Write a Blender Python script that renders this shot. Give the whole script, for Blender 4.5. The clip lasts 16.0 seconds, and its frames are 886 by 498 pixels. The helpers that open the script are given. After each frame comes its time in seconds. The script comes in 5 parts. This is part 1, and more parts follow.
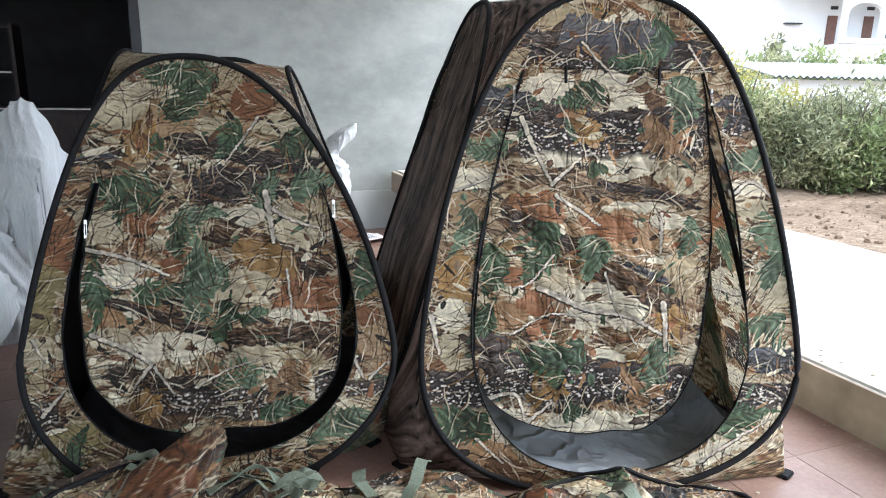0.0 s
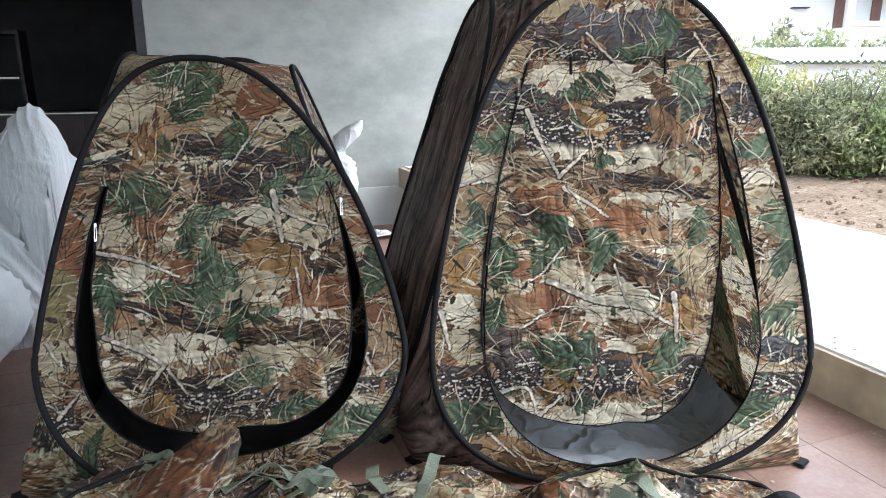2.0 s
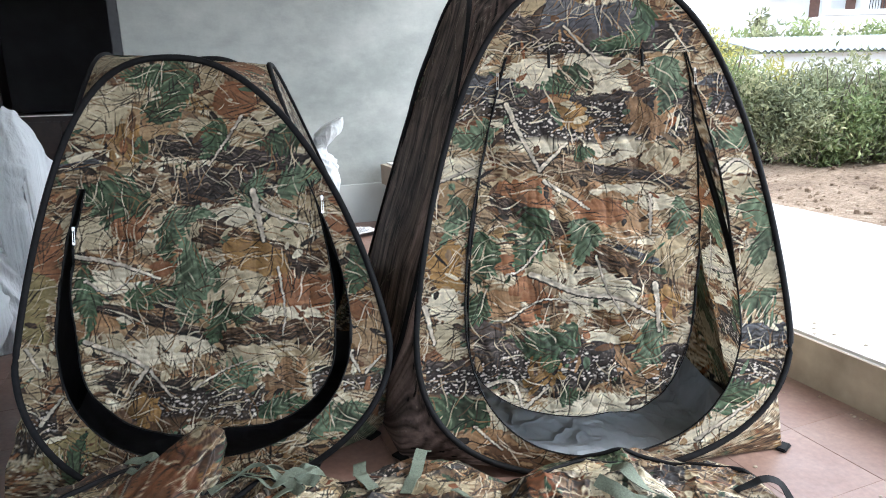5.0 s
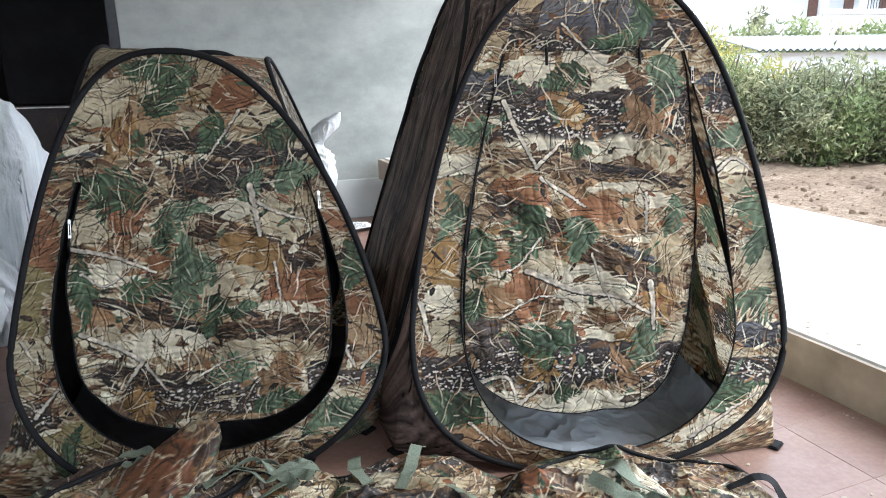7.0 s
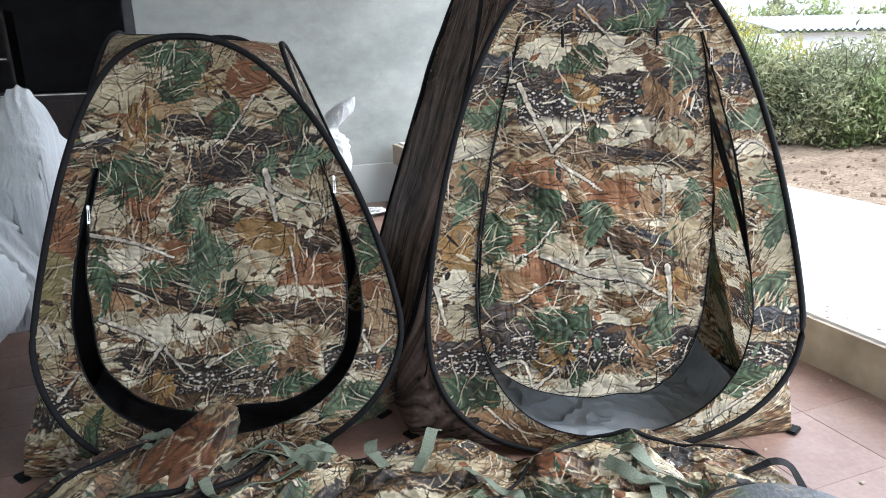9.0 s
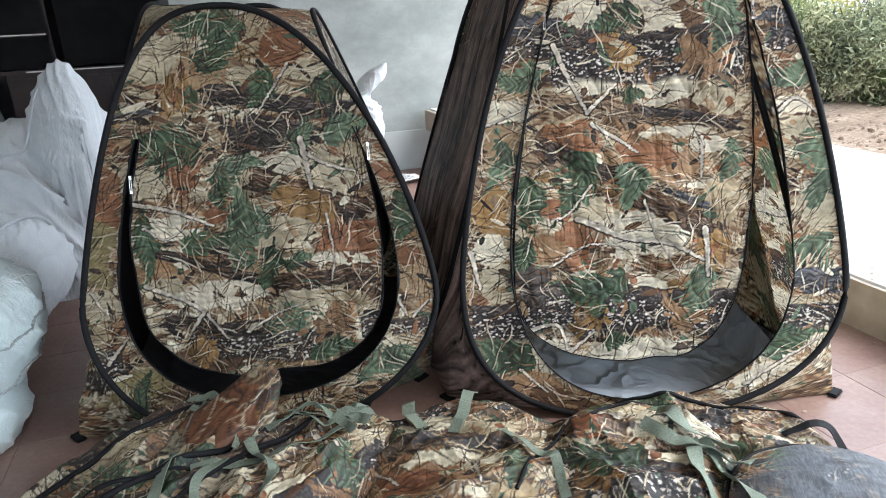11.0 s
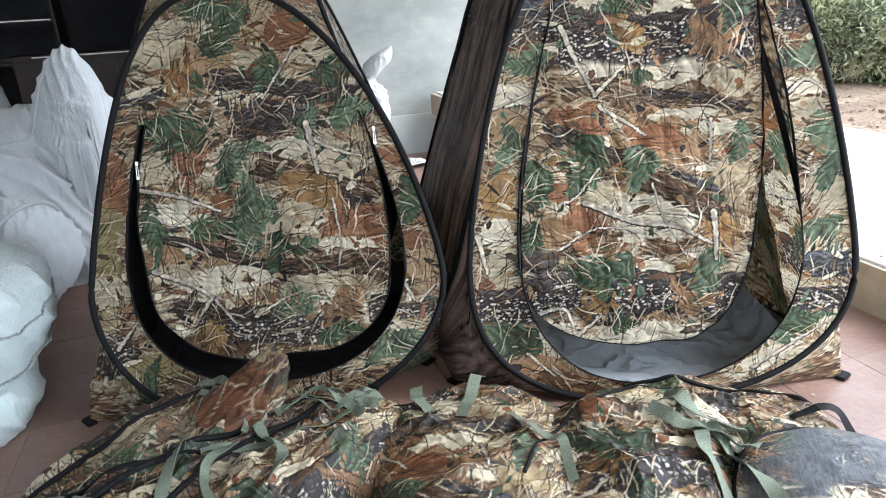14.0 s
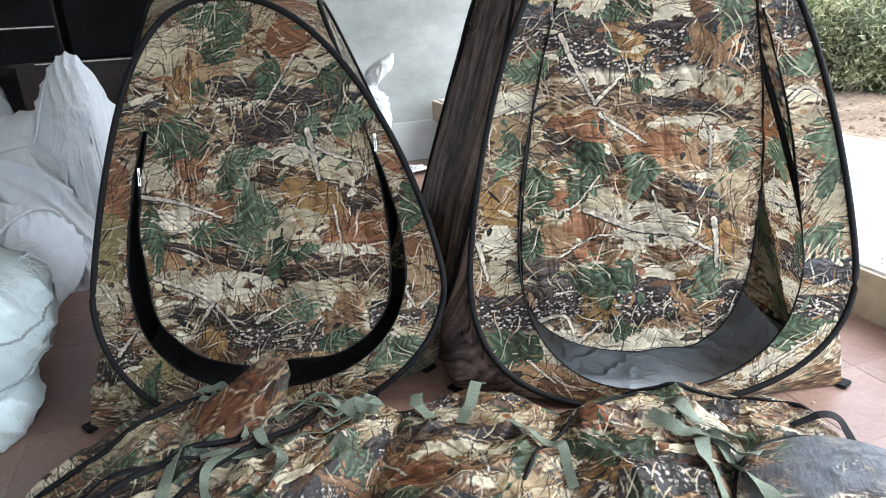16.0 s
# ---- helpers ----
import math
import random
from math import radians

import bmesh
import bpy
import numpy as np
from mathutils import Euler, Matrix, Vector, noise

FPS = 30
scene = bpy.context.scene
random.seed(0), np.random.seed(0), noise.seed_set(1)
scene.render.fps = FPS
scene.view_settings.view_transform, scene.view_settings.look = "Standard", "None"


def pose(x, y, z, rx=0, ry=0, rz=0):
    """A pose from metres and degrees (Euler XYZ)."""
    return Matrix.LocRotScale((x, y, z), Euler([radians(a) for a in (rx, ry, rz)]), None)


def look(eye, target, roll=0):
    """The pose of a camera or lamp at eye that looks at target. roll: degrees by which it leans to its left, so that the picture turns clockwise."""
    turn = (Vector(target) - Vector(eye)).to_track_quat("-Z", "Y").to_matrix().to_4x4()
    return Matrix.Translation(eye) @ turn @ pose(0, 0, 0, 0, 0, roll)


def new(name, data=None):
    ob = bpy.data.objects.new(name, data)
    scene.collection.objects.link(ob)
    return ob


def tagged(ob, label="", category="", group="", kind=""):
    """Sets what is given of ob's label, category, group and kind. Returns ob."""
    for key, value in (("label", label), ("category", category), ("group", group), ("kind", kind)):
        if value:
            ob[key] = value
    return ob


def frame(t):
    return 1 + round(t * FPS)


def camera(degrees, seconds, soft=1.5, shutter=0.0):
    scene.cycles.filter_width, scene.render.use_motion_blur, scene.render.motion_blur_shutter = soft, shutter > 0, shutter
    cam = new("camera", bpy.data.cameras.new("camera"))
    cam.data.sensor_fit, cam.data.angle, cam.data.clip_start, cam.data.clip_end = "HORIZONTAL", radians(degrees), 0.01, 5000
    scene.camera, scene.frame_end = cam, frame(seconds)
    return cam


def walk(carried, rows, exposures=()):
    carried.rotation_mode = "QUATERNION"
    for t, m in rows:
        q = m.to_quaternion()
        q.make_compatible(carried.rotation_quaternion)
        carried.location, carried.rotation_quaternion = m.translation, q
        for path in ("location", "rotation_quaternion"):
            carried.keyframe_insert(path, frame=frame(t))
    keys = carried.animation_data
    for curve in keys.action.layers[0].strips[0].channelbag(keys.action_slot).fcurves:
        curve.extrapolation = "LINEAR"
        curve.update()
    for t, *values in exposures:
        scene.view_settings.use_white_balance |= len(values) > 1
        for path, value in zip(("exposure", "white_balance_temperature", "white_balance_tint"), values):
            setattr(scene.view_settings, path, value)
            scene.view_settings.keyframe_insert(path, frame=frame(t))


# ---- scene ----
LENS = 67.0
PATH = [
    (0, (0.003, 0.001, 1.476), (0.002, 1.942, 0.996), 1.2),
    (0.5, (0.003, 0.004, 1.479), (-0.001, 1.944, 0.989), 1.2),
    (1, (0.004, 0.001, 1.480), (-0.033, 1.938, 0.988), 0.5),
    (1.5, (0.003, 0.003, 1.478), (-0.019, 1.942, 0.992), 0.5),
    (2, (0.006, 0.003, 1.478), (-0.022, 1.941, 0.982), -0.3),
    (2.5, (0.010, 0.002, 1.480), (-0.028, 1.926, 0.936), -0.3),
    (3, (0.013, -0.001, 1.484), (-0.027, 1.937, 0.991), -0.8),
    (3.5, (0.016, -0.004, 1.484), (0.001, 1.934, 0.995), -1.1),
    (4, (0.020, -0.003, 1.481), (-0.004, 1.930, 0.970), -1.8),
    (4.5, (0.018, 0.000, 1.479), (0.019, 1.934, 0.971), -1.7),
    (7, (0.019, -0.004, 1.482), (0.044, 1.926, 0.960), -0.7),
    (7.5, (0.019, -0.002, 1.484), (0.023, 1.929, 0.966), -0.8),
    (8, (0.017, 0.001, 1.482), (0.051, 1.933, 0.969), -0.4),
    (8.5, (0.016, 0.000, 1.479), (0.015, 1.927, 0.944), -0.9),
    (9, (0.016, -0.002, 1.480), (-0.003, 1.917, 0.915), -1.2),
    (9.5, (0.014, -0.006, 1.479), (-0.032, 1.909, 0.904), -1.6),
    (10, (0.013, -0.013, 1.476), (-0.089, 1.892, 0.875), -2.2),
    (12.5, (0.014, -0.009, 1.478), (-0.110, 1.857, 0.769), -3.2),
    (13, (0.012, -0.005, 1.481), (-0.102, 1.859, 0.764), -3.2),
    (13.5, (0.011, -0.009, 1.479), (-0.117, 1.862, 0.786), -3.2),
    (14, (0.011, -0.009, 1.476), (-0.131, 1.860, 0.777), -3.3),
    (14.5, (0.011, -0.011, 1.476), (-0.136, 1.858, 0.778), -3.1),
    (15, (0.011, -0.010, 1.475), (-0.136, 1.857, 0.771), -3.1),
    (15.5, (0.011, -0.011, 1.475), (-0.151, 1.852, 0.765), -3.4),
    (16, (0.014, -0.013, 1.478), (-0.131, 1.862, 0.798), -3.2),
]
cam = camera(LENS, 16.0, soft=1.0)
walk(cam, [(t, look(eye, target, roll)) for t, eye, target, roll in PATH], exposures=[(0, 1.97, 5680, 8), (9.5, 1.97, 5680, 8), (13, 2.17, 5680, 8), (16, 2.17, 5680, 8)])

# the porch is turned a little against the first view
TURN = radians(21.5)
ROOM = Matrix.Rotation(TURN, 4, "Z")

# ---- daylight: thin overcast, open to one side and behind ----
world = bpy.data.worlds.new("sky")
scene.world = world
world.use_nodes = True
wt = world.node_tree
sky = wt.nodes.new("ShaderNodeTexSky")
sky.sky_type = "NISHITA"
sky.sun_disc = False
sky.sun_elevation = radians(48)
sky.sun_rotation = radians(105)
sky.air_density, sky.dust_density, sky.ozone_density = 1.0, 6.0, 1.0
haze = wt.nodes.new("ShaderNodeMix")
haze.data_type = "RGBA"
haze.inputs[0].default_value = 0.75
haze.inputs[7].default_value = (9.0, 9.3, 9.6, 1)
wt.links.new(sky.outputs[0], haze.inputs[6])
background = wt.nodes["Background"]
background.inputs[1].default_value = 0.13
wt.links.new(haze.outputs[2], background.inputs[0])

sun = new("sun", bpy.data.lights.new("sun", "SUN"))
sun.data.energy, sun.data.angle, sun.data.color = 0.7, radians(14), (1.0, 0.96, 0.9)
sun.matrix_world = look((9, 1.0, 10), (0, 0, 0))


# ---- materials ----
class Nodes:
    """A node material with a Principled shader, and short ways to add to it."""

    def __init__(self, name, colour=(0.5, 0.5, 0.5), rough=0.7, metal=0.0, spec=0.5):
        self.m = bpy.data.materials.new(name)
        self.m.use_nodes = True
        self.t = self.m.node_tree
        self.b = self.t.nodes["Principled BSDF"]
        self.b.inputs["Base Color"].default_value = (*colour, 1)
        self.b.inputs["Roughness"].default_value = rough
        self.b.inputs["Metallic"].default_value = metal
        self.b.inputs["Specular IOR Level"].default_value = spec
        self.co = self.t.nodes.new("ShaderNodeTexCoord")

    def add(self, kind, **values):
        n = self.t.nodes.new(kind)
        for k, v in values.items():
            n.inputs[k.replace("_", " ")].default_value = v
        return n

    def link(self, a, b):
        self.t.links.new(a, b)

    def scaled(self, s):
        n = self.add("ShaderNodeMapping")
        n.inputs["Scale"].default_value = s if isinstance(s, tuple) else (s, s, s)
        self.link(self.co.outputs["Object"], n.inputs["Vector"])
        return n.outputs[0]

    def noise(self, s, detail=4.0, rough=0.55):
        n = self.add("ShaderNodeTexNoise", Scale=1.0, Detail=detail, Roughness=rough)
        self.link(self.scaled(s), n.inputs["Vector"])
        return n.outputs["Fac"]

    def ramp(self, fac, *stops):
        n = self.t.nodes.new("ShaderNodeValToRGB")
        e = n.color_ramp.elements
        while len(e) < len(stops):
            e.new(0.5)
        for i, (p, c) in enumerate(stops):
            e[i].position, e[i].color = p, (*c, 1)
        self.link(fac, n.inputs[0])
        return n.outputs[0]

    def mix(self, a, b, fac, mode="MIX"):
        n = self.t.nodes.new("ShaderNodeMix")
        n.data_type, n.blend_type = "RGBA", mode
        for v, i in ((fac, 0), (a, 6), (b, 7)):
            if hasattr(v, "links"):
                self.link(v, n.inputs[i])
            else:
                n.inputs[i].default_value = v if i == 0 else (*v, 1)
        return n.outputs[2]

    def colour(self, v):
        self.link(v, self.b.inputs["Base Color"])

    def rough(self, fac, low, high):
        n = self.add("ShaderNodeMapRange")
        n.inputs[3].default_value, n.inputs[4].default_value = low, high
        self.link(fac, n.inputs[0])
        self.link(n.outputs[0], self.b.inputs["Roughness"])

    def bump(self, fac, strength=0.3, dist=0.004):
        n = self.add("ShaderNodeBump", Strength=strength, Distance=dist)
        self.link(fac, n.inputs["Height"])
        self.link(n.outputs[0], self.b.inputs["Normal"])


def plain(name, colour, rough=0.7, var=0.15, scale=30.0, metal=0.0, bump=0.15, spec=0.5):
    k = Nodes(name, colour, rough, metal, spec)
    c = Vector(colour)
    k.colour(k.ramp(k.noise(scale), (0.3, tuple(c * (1 - var))), (0.7, tuple(c * (1 + var)))))
    if bump:
        k.bump(k.noise(scale * 4), bump, 0.002)
    return k.m


def cloth(name, glow=0.3, shine=0.5, gain=1.0, depth=1.0):
    """Printed polyester: the print comes as point colours, with weave and fine dark twig lines on it."""
    k = Nodes(name, rough=0.62, spec=shine)
    a = k.t.nodes.new("ShaderNodeVertexColor")
    a.layer_name = "print"
    c = a.outputs["Color"]
    c = k.mix(c, k.ramp(k.noise(60.0, 5.0, 0.7), (0.25, (0.72, 0.72, 0.72)), (0.75, (1.25, 1.25, 1.25))), 1.0, "MULTIPLY")
    if depth != 1.0:
        g = k.add("ShaderNodeGamma", Gamma=depth)
        k.link(c, g.inputs["Color"])
        c = g.outputs[0]
    if gain != 1.0:
        c = k.mix(c, (gain, gain, gain), 1.0, "MULTIPLY")
    k.colour(c)
    k.bump(k.noise((40.0, 40.0, 12.0), 3.0), 0.35, 0.006)
    if glow:
        tr = k.t.nodes.new("ShaderNodeBsdfTranslucent")
        k.link(c, tr.inputs["Color"])
        ms = k.t.nodes.new("ShaderNodeMixShader")
        ms.inputs[0].default_value = glow
        k.link(k.b.outputs[0], ms.inputs[1])
        k.link(tr.outputs[0], ms.inputs[2])
        k.link(ms.outputs[0], k.t.nodes["Material Output"].inputs["Surface"])
    return k.m


CLOTH = cloth("printed_polyester", 0.23, 0.3)
BAGCLOTH = cloth("printed_oxford_cloth", 0.0, 0.5, 0.76, 1.22)
BLACK = plain("black_binding", (0.008, 0.008, 0.009), 0.7, 0.3, 60.0, spec=0.2)
# near-black colour for the unlit inside of the small tent
INNER_SHADE = plain("black_lining", (0.034, 0.035, 0.04), 0.75, 0.3, 12.0)


def grey_tarp():
    k = Nodes("silver_grey_tarp", (0.2, 0.22, 0.24), 0.38, 0.0, 0.6)
    n = k.noise(7.0, 4.0)
    k.colour(k.ramp(n, (0.3, (0.31, 0.35, 0.39)), (0.7, (0.41, 0.455, 0.50))))
    k.bump(k.ramp(k.noise((5.0, 5.0, 5.0), 2.0, 0.5), (0.44, (0.0, 0.0, 0.0)), (0.5, (1.0, 1.0, 1.0)), (0.56, (0.1, 0.1, 0.1))), 0.55, 0.02)
    return k.m


GREYTARP = grey_tarp()
WEBBING = plain("green_webbing", (0.165, 0.195, 0.145), 0.75, 0.25, 200.0, bump=0.5)
TRIM = plain("bright_metal_trim", (0.62, 0.56, 0.50), 0.4, 0.2, 20.0, metal=0.8, bump=0.0)
CHROME = plain("zip_metal", (0.75, 0.75, 0.73), 0.25, 0.1, 50.0, metal=0.9, bump=0.0)


def floor_tile_material():
    k = Nodes("red_floor_tile", rough=0.35, spec=0.5)
    info = k.t.nodes.new("ShaderNodeObjectInfo")
    base = k.ramp(info.outputs["Random"], (0.0, (0.155, 0.085, 0.064)), (1.0, (0.19, 0.103, 0.077)))
    dust = k.ramp(k.noise(2.2, 6.0, 0.62), (0.36, (0.08, 0.08, 0.08)), (0.76, (0.50, 0.50, 0.50)))
    c = k.mix(base, (0.45, 0.345, 0.285), dust)
    c = k.mix(c, k.ramp(k.noise(45.0, 3.0), (0.3, (0.86, 0.86, 0.86)), (0.7, (1.1, 1.1, 1.1))), 1.0, "MULTIPLY")
    k.colour(c)
    k.rough(k.noise(6.0, 4.0), 0.24, 0.5)
    k.bump(k.noise(25.0, 3.0), 0.08, 0.003)
    return k.m


TILE = floor_tile_material()
GROUT = plain("cement_grout", (0.27, 0.195, 0.16), 0.9, 0.2, 40.0)


def cement_wall_material():
    k = Nodes("bare_cement_render", rough=0.88, spec=0.25)
    big = k.noise((0.9, 0.9, 1.6), 6.0, 0.62)
    c = k.ramp(big, (0.3, (0.29, 0.31, 0.295)), (0.48, (0.37, 0.385, 0.365)), (0.7, (0.45, 0.46, 0.435)))
    c = k.mix(c, k.ramp(k.noise((2.3, 2.3, 3.5), 8.0, 0.7), (0.38, (0.84, 0.85, 0.84)), (0.62, (1.05, 1.05, 1.04))), 1.0, "MULTIPLY")
    k.colour(c)
    k.bump(k.noise(22.0, 6.0), 0.3, 0.006)
    return k.m


WALL = cement_wall_material()
PLINTH = plain("smooth_cement_plinth", (0.42, 0.44, 0.425), 0.8, 0.08, 3.0)
# near-black colour stands in for the shade of the unlit room
ROOM_SHADE = plain("room_shade", (0.035, 0.033, 0.035), 0.8, 0.3, 3.0)
DARKWOOD = plain("dark_lacquered_wood", (0.03, 0.014, 0.009), 0.5, 0.4, 9.0)
FRAME = plain("dark_steel_frame", (0.02, 0.02, 0.022), 0.45, 0.3, 20.0)
CONCRETE = plain("pale_concrete", (0.62, 0.60, 0.565), 0.9, 0.08, 5.0, bump=0.4)
KERBFACE = plain("stained_kerb_render", (0.34, 0.29, 0.22), 0.92, 0.22, 6.0, bump=0.4)
CEIL = plain("whitewashed_ceiling", (0.62, 0.62, 0.60), 0.9, 0.06, 2.0)


def soil_material():
    k = Nodes("dry_brown_soil", rough=0.95, spec=0.2)
    c = k.ramp(k.noise(1.1, 8.0, 0.7), (0.3, (0.15, 0.105, 0.075)), (0.5, (0.27, 0.20, 0.145)), (0.7, (0.40, 0.325, 0.25)))
    c = k.mix(c, k.ramp(k.noise(26.0, 6.0, 0.75), (0.34, (0.5, 0.47, 0.43)), (0.6, (1.15, 1.15, 1.12))), 1.0, "MULTIPLY")
    k.colour(c)
    k.bump(k.noise(9.0, 8.0, 0.7), 0.9, 0.06)
    return k.m


SOIL = soil_material()


def sack_material(name, tint):
    k = Nodes(name, rough=0.5, spec=0.4)
    t = Vector(tint)
    c = k.ramp(k.noise(2.6, 5.0, 0.6), (0.3, tuple(t * 0.82)), (0.7, tuple(t * 1.06)))
    w = k.add("ShaderNodeTexWave", Scale=130.0, Distortion=0.6)
    k.link(k.co.outputs["Object"], w.inputs["Vector"])
    c = k.mix(c, k.ramp(w.outputs["Fac"], (0.0, (0.9, 0.9, 0.9)), (1.0, (1.04, 1.04, 1.04))), 1.0, "MULTIPLY")
    k.colour(c)
    k.bump(k.mix(k.noise((9.0, 9.0, 4.0), 5.0, 0.6), k.noise((34.0, 34.0, 7.0), 3.0, 0.55), 0.4), 0.8, 0.03)
    return k.m


SACKWHITE = sack_material("white_woven_sack", (0.76, 0.79, 0.80))
SACKGREEN = sack_material("pale_green_woven_sack", (0.66, 0.76, 0.755))


def leaf_material(name, a, b):
    k = Nodes(name, rough=0.5, spec=0.3)
    g = k.t.nodes.new("ShaderNodeNewGeometry")
    c = k.ramp(g.outputs["Random Per Island"], (0.0, a), (1.0, b))
    c = k.mix(c, k.ramp(k.noise(1.3, 3.0), (0.35, (0.65, 0.7, 0.6)), (0.65, (1.25, 1.2, 1.0))), 1.0, "MULTIPLY")
    k.colour(c)
    tr = k.t.nodes.new("ShaderNodeBsdfTranslucent")
    k.link(c, tr.inputs["Color"])
    ms = k.t.nodes.new("ShaderNodeMixShader")
    ms.inputs[0].default_value = 0.3
    k.link(k.b.outputs[0], ms.inputs[1])
    k.link(tr.outputs[0], ms.inputs[2])
    k.link(ms.outputs[0], k.t.nodes["Material Output"].inputs["Surface"])
    return k.m


LEAF = leaf_material("olive_leaves", (0.13, 0.14, 0.09), (0.48, 0.48, 0.33))
LEAFY = leaf_material("yellow_green_leaves", (0.30, 0.29, 0.09), (0.55, 0.49, 0.19))
LEAFG = leaf_material("bright_green_leaves", (0.13, 0.17, 0.08), (0.34, 0.39, 0.20))
BARK = plain("grey_bark", (0.10, 0.08, 0.06), 0.9, 0.3, 15.0)
PAINT = plain("white_house_paint", (0.72, 0.73, 0.73), 0.8, 0.05, 0.6)
ROOFSHEET = plain("grey_roof_sheet", (0.32, 0.35, 0.36), 0.6, 0.15, 1.2)
DOORWOOD = plain("brown_house_door", (0.14, 0.07, 0.05), 0.6, 0.2, 3.0)
CARD = plain("brown_cardboard", (0.42, 0.36, 0.29), 0.85, 0.1, 8.0)
PAPER = plain("white_paper", (0.7, 0.7, 0.69), 0.8, 0.06, 12.0)
INK = plain("grey_print_ink", (0.12, 0.12, 0.13), 0.8, 0.2, 20.0)


# ---- mesh helpers ----
def part(name, bm, material, parent=None, label="", smooth=False):
    me = bpy.data.meshes.new(name)
    bm.to_mesh(me)
    bm.free()
    me.materials.append(material)
    if smooth:
        me.shade_smooth()
    ob = new(name, me)
    ob.parent = parent
    return tagged(ob, label)


def sheet(name, verts, faces, material, parent=None, label="", colours=None, smooth=True):
    """A mesh object from arrays of points and quads; colours are the cloth's print, one a point."""
    me = bpy.data.meshes.new(name)
    me.from_pydata(np.asarray(verts).tolist(), [], np.asarray(faces).tolist() if not isinstance(faces, list) else faces)
    if colours is not None:
        a = me.color_attributes.new("print", "FLOAT_COLOR", "POINT")
        rgba = np.ones((len(verts), 4), np.float32)
        rgba[:, :3] = colours
        a.data.foreach_set("color", rgba.ravel())
    if smooth:
        me.shade_smooth()
    me.materials.append(material)
    ob = new(name, me)
    ob.parent = parent
    return tagged(ob, label)


def thing(name, label, category, m=None, group="", kind=""):
    ob = new(name)
    ob.empty_display_size = 0.1
    if m is not None:
        ob.matrix_world = m
    return tagged(ob, label, category, group, kind)


def box(bm, x0, y0, z0, x1, y1, z1, bevel=0.0):
    r = bmesh.ops.create_cube(bm, size=1.0, matrix=Matrix.Translation(((x0 + x1) / 2, (y0 + y1) / 2, (z0 + z1) / 2)) @ Matrix.Diagonal((abs(x1 - x0), abs(y1 - y0), abs(z1 - z0), 1)))
    if bevel:
        es = list({e for v in r["verts"] for e in v.link_edges})
        bmesh.ops.bevel(bm, geom=es, offset=bevel, segments=2, affect="EDGES")
    return bm


def boxed(name, material, parent, dims, bevel=0.003, label=""):
    return part(name, box(bmesh.new(), *dims, bevel), material, parent, label)


def quads(rows, cols, closed=False):
    """The quads of a grid of points in row order."""
    i = np.arange(rows - 1)[:, None] * cols
    j = np.arange(cols if closed else cols - 1)[None, :]
    k = (j + 1) % cols
    return np.stack([i + j, i + k, i + cols + k, i + cols + j], -1).reshape(-1, 4)


def tube(points, radius, closed=False, sides=8, flat=1.0):
    """Points and quads of a pipe along a line; radius may change along it."""
    p = np.asarray(points, float)
    n = len(p)
    if closed:
        d = np.roll(p, -1, 0) - np.roll(p, 1, 0)
    else:
        d = np.gradient(p, axis=0)
    d /= np.linalg.norm(d, axis=1)[:, None] + 1e-9
    up = np.tile([0.13, 0.31, 0.94], (n, 1))
    a = np.cross(d, up)
    a /= np.linalg.norm(a, axis=1)[:, None] + 1e-9
    b = np.cross(d, a)
    r = np.broadcast_to(np.asarray(radius, float), (n,))[:, None, None]
    th = np.linspace(0, 2 * np.pi, sides, endpoint=False)
    ring = np.cos(th)[None, :, None] * a[:, None] + flat * np.sin(th)[None, :, None] * b[:, None]
    v = (p[:, None] + r * ring).reshape(-1, 3)
    f = quads(n, sides, True)
    if closed:
        last, first = (n - 1) * sides, 0
        j = np.arange(sides)
        k = (j + 1) % sides
        f = np.vstack([f, np.stack([last + j, last + k, first + k, first + j], -1)])
    return v, f


def spline(points, n):
    """A smooth line through a few points."""
    p = np.asarray(points, float)
    q = np.vstack([2 * p[0] - p[1], p, 2 * p[-1] - p[-2]])
    t = np.linspace(0, len(p) - 1 - 1e-6, n)
    i = t.astype(int)
    f = (t - i)[:, None]
    a, b, c, d = q[i], q[i + 1], q[i + 2], q[i + 3]
    return 0.5 * (2 * b + (c - a) * f + (2 * a - 5 * b + 4 * c - d) * f * f + (3 * b - a - 3 * c + d) * f ** 3)


def hash3(i, j, k, seed):
    h = (i * 374761393 + j * 668265263 + k * 2147483647 + seed * 1274126177) & 0xFFFFFFFF
    h = ((h ^ (h >> 13)) * 1274126177) & 0xFFFFFFFF
    return ((h ^ (h >> 16)) & 0xFFFF) / 65535.0


def lumps(p, seed=0):
    """Smooth value noise, 0 to 1, at points p (n, 3)."""
    p = np.asarray(p, float)
    b = np.floor(p).astype(np.int64)
    f = p - b
    f = f * f * (3 - 2 * f)
    out = 0
    for x in (0, 1):
        for y in (0, 1):
            for z in (0, 1):
                w = (f[..., 0] if x else 1 - f[..., 0]) * (f[..., 1] if y else 1 - f[..., 1]) * (f[..., 2] if z else 1 - f[..., 2])
                out = out + w * hash3(b[..., 0] + x, b[..., 1] + y, b[..., 2] + z, seed)
    return out


def folds(p, seed=0):
    """Sharp creases, 0 to 1: three scales of ridged noise."""
    out = 0
    for k, (s, w) in enumerate(((1.0, 0.55), (2.1, 0.3), (4.3, 0.15))):
        out = out + w * (1 - np.abs(2 * lumps(np.asarray(p) * s, seed + k) - 1)) ** 2
    return out


